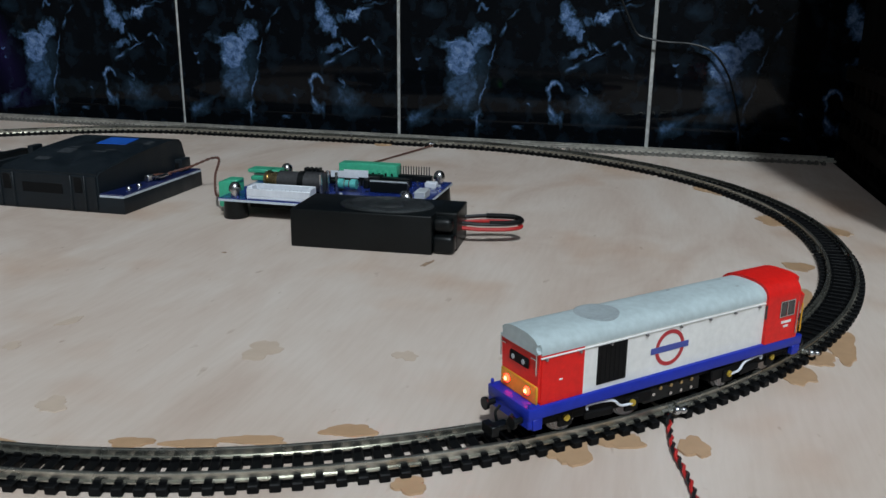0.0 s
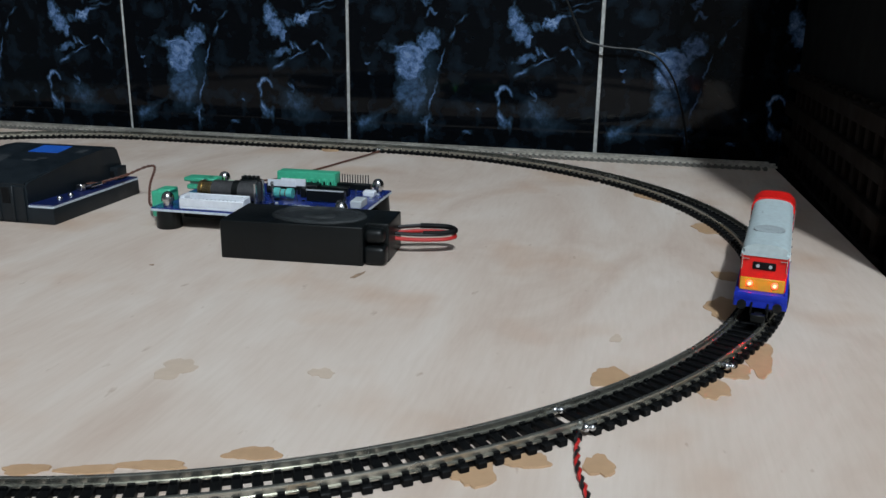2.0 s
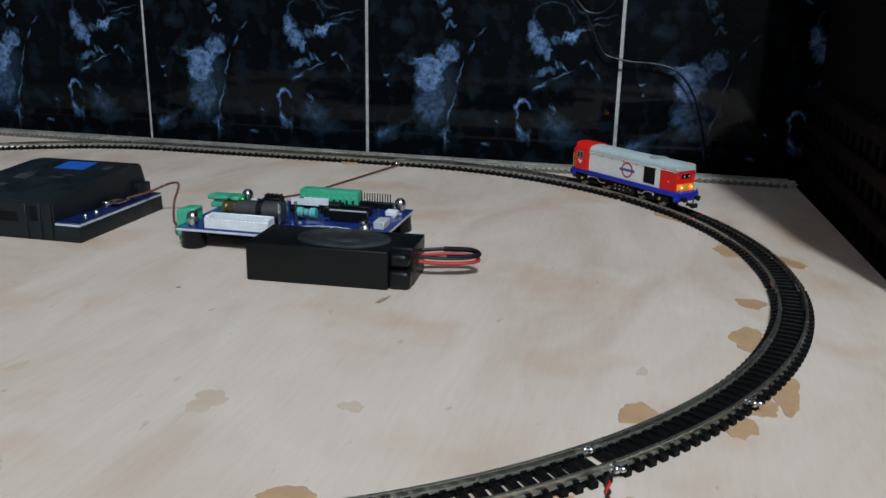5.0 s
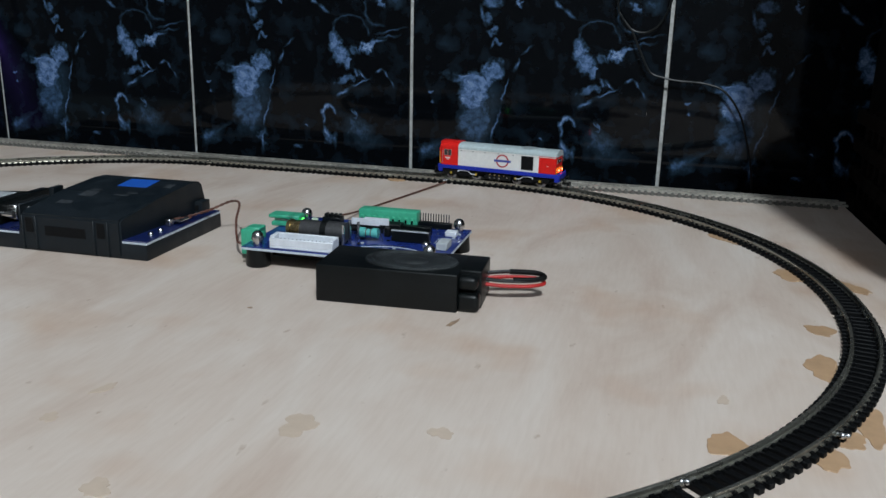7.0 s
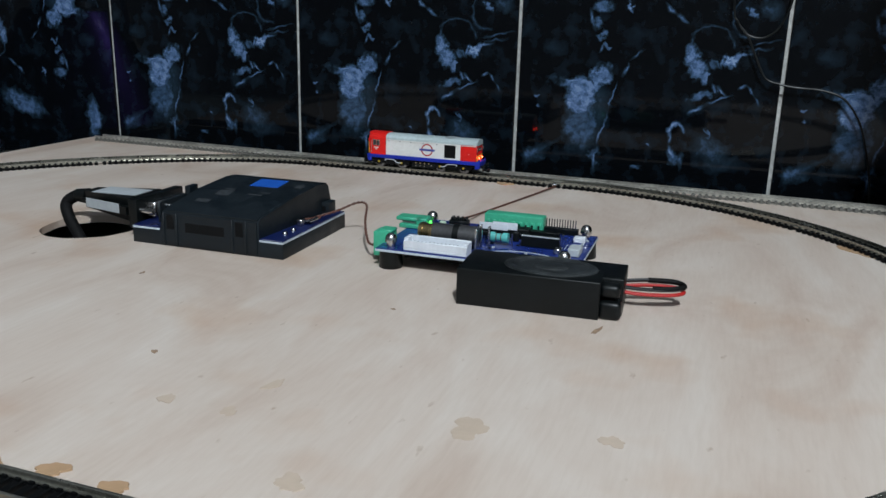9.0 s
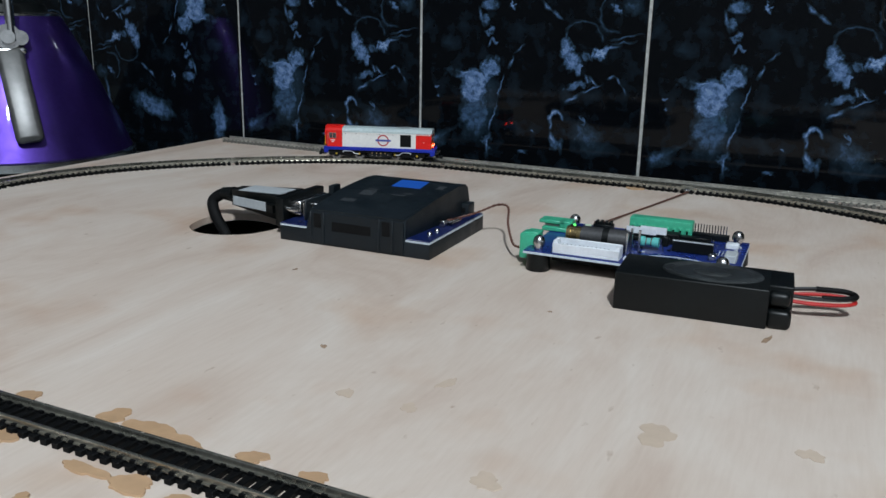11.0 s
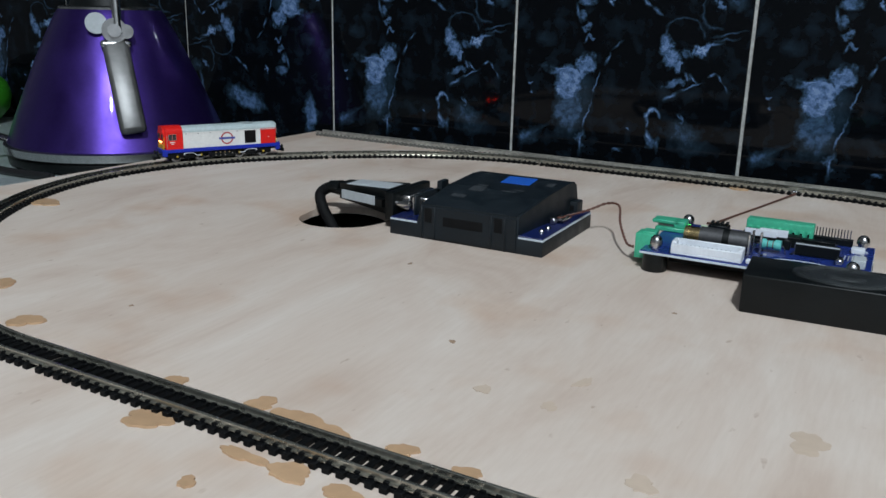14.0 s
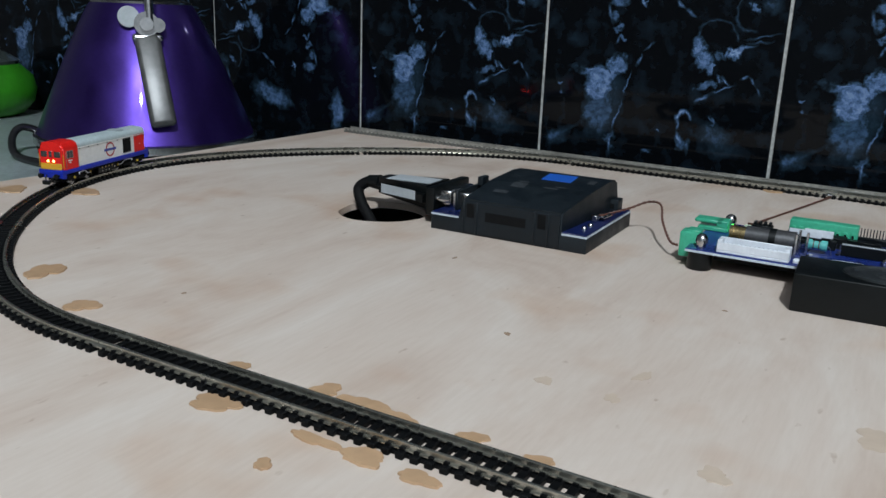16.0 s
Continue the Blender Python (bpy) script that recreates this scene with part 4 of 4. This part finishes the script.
# ---------------------------------------------------------------- loudspeaker
def loudspeaker():
    sp = thing("speaker_box", pose(-0.139, 0.315, 0, 0, 0, 3.6), "small black plastic loudspeaker box lying face up", "speaker")
    body = box(0, 61, 0, 31.5, 0, 16.3, 0.55, 3)
    part("body", body, BLACK, sp)
    part("ear_block", box(60.5, 70, 8, 31.5, 0, 16.3, 0.6, 3), BLACK, sp)
    ear = box(60.5, 70, 1.0, 9, 0, 8.0, 2.2, 4)
    part("mounting_ear", ear, BLACK, sp, "black screw ear")
    part("mounting_ear", box(60.5, 69, 2.0, 9, 9.0, 15.0, 2.2, 4), BLACK, sp, "black screw ear")
    # black disc on the ear draws the shaded inside of an uncut screw hole
    part("screw_hole_shade", rod(bmesh.new(), (65.5, 5, 7.9), (65.5, 5, 8.15), 1.6, n=16), BLACKMATT, sp)

    def ellipse(name, rx, ry, prof, mat, label):
        bm = bmesh.new()
        n = 56
        rings = [[bm.verts.new(((38 + rx * f * math.cos(6.28318531 * k / n)) / 1000, (16 + ry * f * math.sin(6.28318531 * k / n)) / 1000, z / 1000)) for k in range(n)] for f, z in prof]
        for a, b in zip(rings, rings[1:]):
            for k in range(n):
                bm.faces.new((a[k], a[(k + 1) % n], b[(k + 1) % n], b[k]))
        bm.faces.new(rings[-1])
        part(name, bm, mat, sp, label)

    ellipse("surround", 20.5, 13.6, [(1.0, 16.2), (0.985, 17.0), (0.93, 17.2), (0.88, 16.75), (0.82, 17.05), (0.76, 16.5), (0.7, 16.4)], CONE, "worn dark grey rubber surround")
    ellipse("cone", 14.6, 9.6, [(1.0, 16.42), (0.55, 16.36), (0.5, 16.9), (0.3, 17.4), (0.1, 17.5)], CONE, "grey dust cap and cone")
    wires = []
    for z, dx, mt, nm in ((7.0, 0.0, REDWIRE, "red"), (9.3, 0.0, BLACKWIRE, "black")):
        pts = [(0.069, 0.0205, z / 1000), (0.078, 0.0215, z / 1000 - 0.0005), (0.0895, 0.0245, z / 1000 - 0.0005), (0.0945, 0.0285, z / 1000), (0.0905, 0.0315, z / 1000 + 0.001), (0.080, 0.0295, z / 1000 + 0.0015), (0.069, 0.0265, z / 1000 + 0.001)]
        part("wire", tube(smooth_line(pts, 8), 0.85, 8), mt, sp, nm + " insulated wire loop")
    wrap = [(0.0815, 0.0226, 0.0092), (0.0895, 0.0248, 0.0092), (0.0945, 0.0285, 0.0096), (0.0905, 0.0315, 0.0104), (0.079, 0.0294, 0.0108)]
    part("sleeve", tube(smooth_line(wrap, 8), 1.15, 10), BLACKMATT, sp, "black sleeve over the wire bend")
    return sp


CONE = surface("worn_rubber", (0.030, 0.034, 0.036), 0.38, vary=0.45, scale=260, relief=0.3)
loudspeaker()


# ---------------------------------------------------------------- interface unit
PRINT = surface("worn_print", (0.050, 0.058, 0.066), 0.6, vary=0.5, scale=420)


def interface_unit():
    iu = thing("interface_unit", pose(-0.3275, 0.3395, 0, 0, 0, 1.2), "black plastic interface unit on a blue board with tray", "electronics")
    part("tray", box(0, 89, 0, 73, 0, 7.9, 0.5), CASE, iu, "black plastic tray")
    part("board", box(0.4, 88.6, 0.4, 72.6, 8.5, 9.5, 0.1, 1), PCB_DARK, iu, "blue printed board")
    part("board_edge", box(0.1, 88.9, 0.1, 72.9, 7.9, 8.9, 0.08, 1), LAMINATE, iu, "pale bare board edge")
    side = [(-0.8, 0.6), (-0.8, 18.6), (1.5, 20.2), (30, 25.0), (56, 27.2), (63, 27.2), (67.5, 26.2), (70.5, 17), (70.5, 9)]
    case = prism(side, 15, 78, "x")
    for v in case.verts:
        y = v.co.y * 1000
        v.co.x += 0.00005 * max(0.0, y)
        if v.co.x < 0.04 and v.co.z > 0.015:
            v.co.x += 0.0045
        if v.co.x > 0.04 and y < 10:
            v.co.x -= 0.0025
    bmesh.ops.bevel(case, geom=case.edges[:], offset=0.0009, segments=2, affect="EDGES")
    part("case", case, CASE, iu, "black moulded case with sloping top")
    # slots and window are not cut in: black slabs draw their inner shade
    for x0, x1 in ((22, 26.5), (62.5, 67)):
        part("clip_slot_shade", box(x0, x1, -1.1, 0.4, 9.5, 17.2, 0.3, 1), BLACKMATT, iu, "thin black slab for the shade in a clip slot")
        for x in (x0 - 1.6, x1 + 1.6):
            part("clip_rib", box(x - 0.45, x + 0.45, -1.5, 0.4, 0.6, 18.2, 0.3, 1), CASE, iu)
    part("name_recess_shade", box(33, 56, -1.05, 0.4, 8.6, 13.6, 0.2, 1), BLACKMATT, iu, "thin black slab for the shade in a recessed window")
    part("side_clip", box(12.2, 15.6, 30, 38, 20.5, 25.5, 0.6, 2), CASE, iu)
    part("rear_block", box(77.5, 85, 60, 69, 9.4, 16.6, 0.6), CASE, iu, "black rear socket block")
    # black slab on the block's face draws the dark inside of the socket
    part("socket_hole_shade", box(80, 83, 59.7, 60.4, 11.5, 14.5, 0.1, 1), BLACKMATT, iu)
    # sticker and pale worn print follow the sloping top
    st = part("sticker", box(0, 17, 0, 14, 0.02, 0.25, 0.05, 1), LABELBLUE, iu, "bright blue sticker")
    st.matrix_basis = pose(0.0455, 0.0425, 0.02615, 4.8, 0, 2)
    for x0, y0, w, d in ((35, 24, 8, 7), (30, 13, 8, 4), (36, 33, 6, 2), (53, 28, 8, 1.6), (58, 32, 6, 1.4), (71, 46, 4, 6)):
        zb = 20.2 + (y0 - 1.5) * 4.8 / 28.5 if y0 < 30 else 25.0 + (y0 - 30) * 2.2 / 26
        pr = part("print_bar", box(0, w, 0, d, 0.02, 0.14, 0), PRINT, iu, "faint worn grey print")
        pr.matrix_basis = pose(x0 / 1000, y0 / 1000, zb / 1000, 9.5 if y0 < 30 else 4.8, 0, 0)
    sw = rod(bmesh.new(), (82, 33, 11.6), (82, 41, 11.8), 1.6, n=14)
    slab(sw, 80.2, 83.4, 30.5, 34, 9.5, 13.2, 0.4, 1)
    part("jumper", sw, STEEL, iu, "shiny steel jumper and clip")
    part("jumper", rod(bmesh.new(), (84.5, 36, 11.2), (86, 43, 11.6), 1.2, n=12), STEEL, iu, "shiny steel jumper and clip")
    part("red_lead", tube(smooth_line([(0.080, 0.032, 0.0125), (0.0845, 0.038, 0.0125), (0.087, 0.045, 0.0115)], 6), 0.5, 6), BROWNWIRE, iu)
    for x, y in ((82.5, 14), (83, 22)):
        part("solder_dot", turned([(1.5, 9.5), (1.4, 10.2), (0.7, 10.9)], 12, at=(x, y, 0)), SOLDER, iu, "pale solder dot")
    # socket for the plug
    part("socket_shell", box(5.5, 15.5, 14, 44, 9.6, 18.5, 0.5, 1), STEEL, iu, "steel connector shell")
    part("socket_flange", box(9.5, 11.0, 9, 49, 9.5, 20.5, 0.4, 1), CASE, iu)
    return iu


interface_unit()


def plug_and_cable():
    pc = thing("serial_plug", pose(-0.3275, 0.3395, 0, 0, 0, 1.2), "black hooded data plug with grey labels and cable", "cable")
    part("shell", box(-3, 3.6, 15, 43, 10.2, 18.2, 0.5, 1), STEEL, pc, "steel plug shell")
    for y in (12, 46):
        part("thumb_screw", rod(bmesh.new(), (-4, y, 14), (5, y, 14), 1.8, n=12), STEEL, pc, "steel thumb screw")
    part("hood_flange", box(-8.5, -3, 8, 50, 4.5, 20.4, 0.8), BLACK, pc)
    hood = bmesh.new()
    a = [(-8, 10, 5.6), (-8, 48, 5.6), (-8, 48, 19.3), (-8, 10, 19.3)]
    b = [(-54, 20, 9.5), (-54, 38, 9.5), (-54, 38, 18.4), (-54, 20, 18.4)]
    va, vb = ([hood.verts.new([c / 1000 for c in p]) for p in q] for q in (a, b))
    for k in range(4):
        hood.faces.new((va[k], va[(k + 1) % 4], vb[(k + 1) % 4], vb[k]))
    hood.faces.new(va)
    hood.faces.new(vb[::-1])
    bmesh.ops.bevel(hood, geom=hood.edges[:], offset=0.0044, segments=4, affect="EDGES")
    part("hood", hood, BLACK, pc, "black tapered hood")
    lb = part("top_label", box(-40, -11, 21.5, 37, -0.15, 0.25, 0.05, 1), LABELWHITE, pc, "pale grey label")
    lb.matrix_basis = pose(-0.003, 0, 0.01945, 0, -1.1, 0)
    fl = part("side_label", box(-45, -18, -0.2, 0.25, 11.0, 16.2, 0.05, 1), LABELWHITE, pc, "pale grey label")
    fl.matrix_basis = pose(0.0, 0.0080, 0, 0, 0, -12.3)
    part("cable", tube(smooth_line([(-0.052, 0.029, 0.0140), (-0.060, 0.0285, 0.0136), (-0.0655, 0.0260, 0.0092), (-0.0610, 0.0220, 0.0022), (-0.0515, 0.0180, -0.007), (-0.043, 0.015, -0.017), (-0.036, 0.013, -0.0280)], 8), 3.3, 14), BLACKMATT, pc, "thick black cable through the hole")
    part("strain_relief", rod(bmesh.new(), (-52, 29, 14), (-60, 28.8, 14), 4.6, 3.6, n=16), BLACK, pc)
    return pc


plug_and_cable()


# ---------------------------------------------------------------- behind and beside the board
def kettle():
    kt = thing("kettle", pose(-0.790, 0.548, TOP / 1000, 0, 0, 51.2), "purple metallic conical kettle with chrome rim", "kettle")
    n = 64
    part("base", turned([(96, 0), (104, 2), (105, 9), (103, 11.5)], n), BLACK, kt, "black plastic base")
    part("bottom_rim", turned([(103, 11.5), (107.5, 12.5), (107.5, 19.5), (104, 21)], n), STEEL, kt, "chrome bottom rim")
    part("body", turned([(104.5, 20.5), (103, 24), (96, 42), (84, 70), (71, 100), (59, 125), (50, 142), (47, 146)], n), PURPLE, kt, "purple enamelled cone body")
    part("top_flange", turned([(44, 145), (47.5, 145.5), (47.5, 147.5), (40, 149)], n), STEEL, kt, "chrome top flange")
    part("lid", turned([(38, 148.5), (34, 156), (20, 162), (6, 164)], 40), BLACK, kt, "black lid")
    # folded handle on the near side: local -y faces the room
    part("pivot_disc", rod(bmesh.new(), (-14, -53, 133), (-14, -62, 134), 9.5, n=28), LABELWHITE, kt, "pale round pivot cap")
    nut = rod(bmesh.new(), (1, -54, 126), (1, -72, 128), 11, n=18)
    rod(nut, (1, -70, 127), (1, -77, 128), 6, n=14)
    rod(nut, (11, -54, 125), (11, -71, 127), 6.5, n=16)
    slab(nut, -12, 15, -74, -58, 112, 119, 3, 3)
    part("hinge", nut, STEEL, kt, "chrome hinge nut")
    part("stalk", rod(bmesh.new(), (4, -70, 124), (4, -62, 175), 4.2, n=14), STEEL, kt, "steel handle stalk")
    bar = box(-11.5, 11.5, -5, 5, -88, 0, 4.6, 4)
    ob = part("handle", bar, HANDLE, kt, "translucent grey handle bar")
    ob.matrix_basis = pose(0.0005, -0.068, 0.118, -25, -7, 0)
    cord = smooth_line([(-0.860, 0.486, -0.020), (-0.868, 0.462, -0.010), (-0.864, 0.447, -0.018), (-0.845, 0.436, -0.0305), (-0.800, 0.425, -0.0312), (-0.74, 0.43, -0.0312)], 8)
    tagged(part("power_cord", tube(cord, 3.6, 10), BLACKWIRE), "black kettle power cord on the worktop", "cable")
    return kt


kettle()
tb = thing("green_tub", pose(-1.168, 0.582, TOP / 1000), "glossy green plastic tub with a dark translucent lid", "container")
part("body", turned([(58, 0), (70, 4), (82, 18), (86, 34), (82, 50), (66, 66)], 48), TUB, tb, "green rounded tub body")
part("lid", turned([(67, 65), (68, 69), (52, 79), (26, 83)], 48), SMOKED, tb, "dark translucent lid")

# dark woven crate standing at the board's end
cr = thing("woven_crate", Matrix(), "dark brown woven crate standing in shadow", "crate")
bm = bmesh.new()
# panel outline drawn back from the shade line; its unseen upper part blocks the lamp
prof = [(330, TOP), (664, TOP), (664, 520), (296, 520), (296, 180), (304, 150), (314, 116), (328, 53)]
part("shade_side_panel", prism(prof, 136, 146, "x"), DARKGREY, cr, "dark grey side panel shaped to shade the board's end and the tiles")
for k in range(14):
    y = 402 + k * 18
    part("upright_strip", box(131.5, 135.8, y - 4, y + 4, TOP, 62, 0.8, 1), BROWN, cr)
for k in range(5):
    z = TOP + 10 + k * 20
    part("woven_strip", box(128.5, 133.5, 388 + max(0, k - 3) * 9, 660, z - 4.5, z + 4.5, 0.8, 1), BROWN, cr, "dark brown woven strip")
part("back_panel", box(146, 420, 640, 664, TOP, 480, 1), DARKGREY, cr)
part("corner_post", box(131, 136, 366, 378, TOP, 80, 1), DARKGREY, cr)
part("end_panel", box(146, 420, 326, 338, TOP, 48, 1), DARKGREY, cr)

# thin cable hanging on the tiles
for run in ([(-0.050, 0.21), (-0.046, 0.133), (-0.042, 0.119), (-0.034, 0.109), (-0.026, 0.093), (-0.018, 0.079), (-0.007, 0.0752), (0.003, 0.0735), (0.022, 0.0722),
             (0.037, 0.067), (0.049, 0.052), (0.056, 0.033), (0.061, 0.015), (0.064, -0.004), (0.065, -0.030)],
            [(-0.040, 0.116), (-0.035, 0.1105), (-0.028, 0.108), (-0.020, 0.1095), (-0.012, 0.118), (-0.006, 0.140), (-0.004, 0.21)]):
    tagged(part("wall_cable", tube(smooth_line([(x, 0.6685, z) for x, z in run], 8), 0.8, 8), CABLEGREY), "thin dark glossy cable drooping in front of the tiles", "cable")

# ---------------------------------------------------------------- wall tiles
PITCH = 0.204
bm = slab(bmesh.new(), 1.4, 202.6, 0, 8.5, 1.4, 248.6, 0.8, 2)
TILE_MESH = bpy.data.meshes.new("tile")
bm.to_mesh(TILE_MESH)
bm.free()
TILE_MESH.materials.append(TILE)
part("grout_bed", box(-2200, 1400, 677, 684.5, TOP, 720, 0), GROUT, wall_north, "pale grey grout", smooth=False)
for row in range(3):
    for col in range(-8, 6):
        ob = new("tile", TILE_MESH)
        ob.parent = wall_north
        if col == -3:
            # this column was laid upside down
            ob.matrix_basis = pose(-0.2095 + PITCH * (col + 1), 0.675, TOP / 1000 + 0.25 * (row + 1), 0, 180, 0)
        else:
            ob.matrix_basis = pose(-0.2095 + PITCH * col, 0.675, TOP / 1000 + 0.25 * row)

# ---------------------------------------------------------------- motion of the train
TRAIN = [(0.0, 0.1842), (0.5, 0.2191), (1.0, 0.2546), (1.5, 0.2905), (2.0, 0.3268), (2.5, 0.3638), (3.0, 0.4015), (3.5, 0.437), (4.0, 0.4725), (4.5, 0.508), (5.0, 0.543), (5.5, 0.578),
         (6.0, 0.615), (6.5, 0.651), (7.0, 0.6865), (7.5, 0.722), (8.0, 0.7575), (8.5, 0.7935), (9.0, 0.8295), (9.5, 0.865), (10.0, 0.9015), (10.5, 0.938), (11.0, 0.9745), (11.5, 1.011),
         (12.0, 1.0475), (12.5, 1.084), (13.0, 1.120), (13.5, 1.156), (14.0, 1.191), (14.5, 1.2255), (15.0, 1.260), (15.5, 1.295), (16.0, 1.330)]
PIVOT = 0.0275


def train_pose(s):
    a, b = oval(s - PIVOT), oval(s + PIVOT)
    m, d = (a + b) / 2, a - b
    return m, math.degrees(math.atan2(d.y, d.x))


def steady(t):
    """Distance run along the loop at t, between the rows above."""
    for (t0, s0), (t1, s1) in zip(TRAIN, TRAIN[1:]):
        if t <= t1:
            return s0 + (s1 - s0) * (t - t0) / (t1 - t0)
    return TRAIN[-1][1]


def motions():
    times = [k * 0.25 for k in range(65)]
    rows, turns = [], {1: [], -1: []}
    for t in times:
        s = steady(t)
        m, yaw = train_pose(s)
        rows.append((t, pose(m.x, m.y, RAIL_TOP, 0, 0, yaw)))
        for e in (1, -1):
            h = heading(oval, s - e * PIVOT) + 180 - yaw
            h = (h + 180) % 360 - 180
            turns[e].append((t, pose(BOGIE_X[e], 0, 0, 0, 0, h)))
    walk(LOCO, rows)
    for e, bg in BOGIES:
        walk(bg, turns[e])


motions()
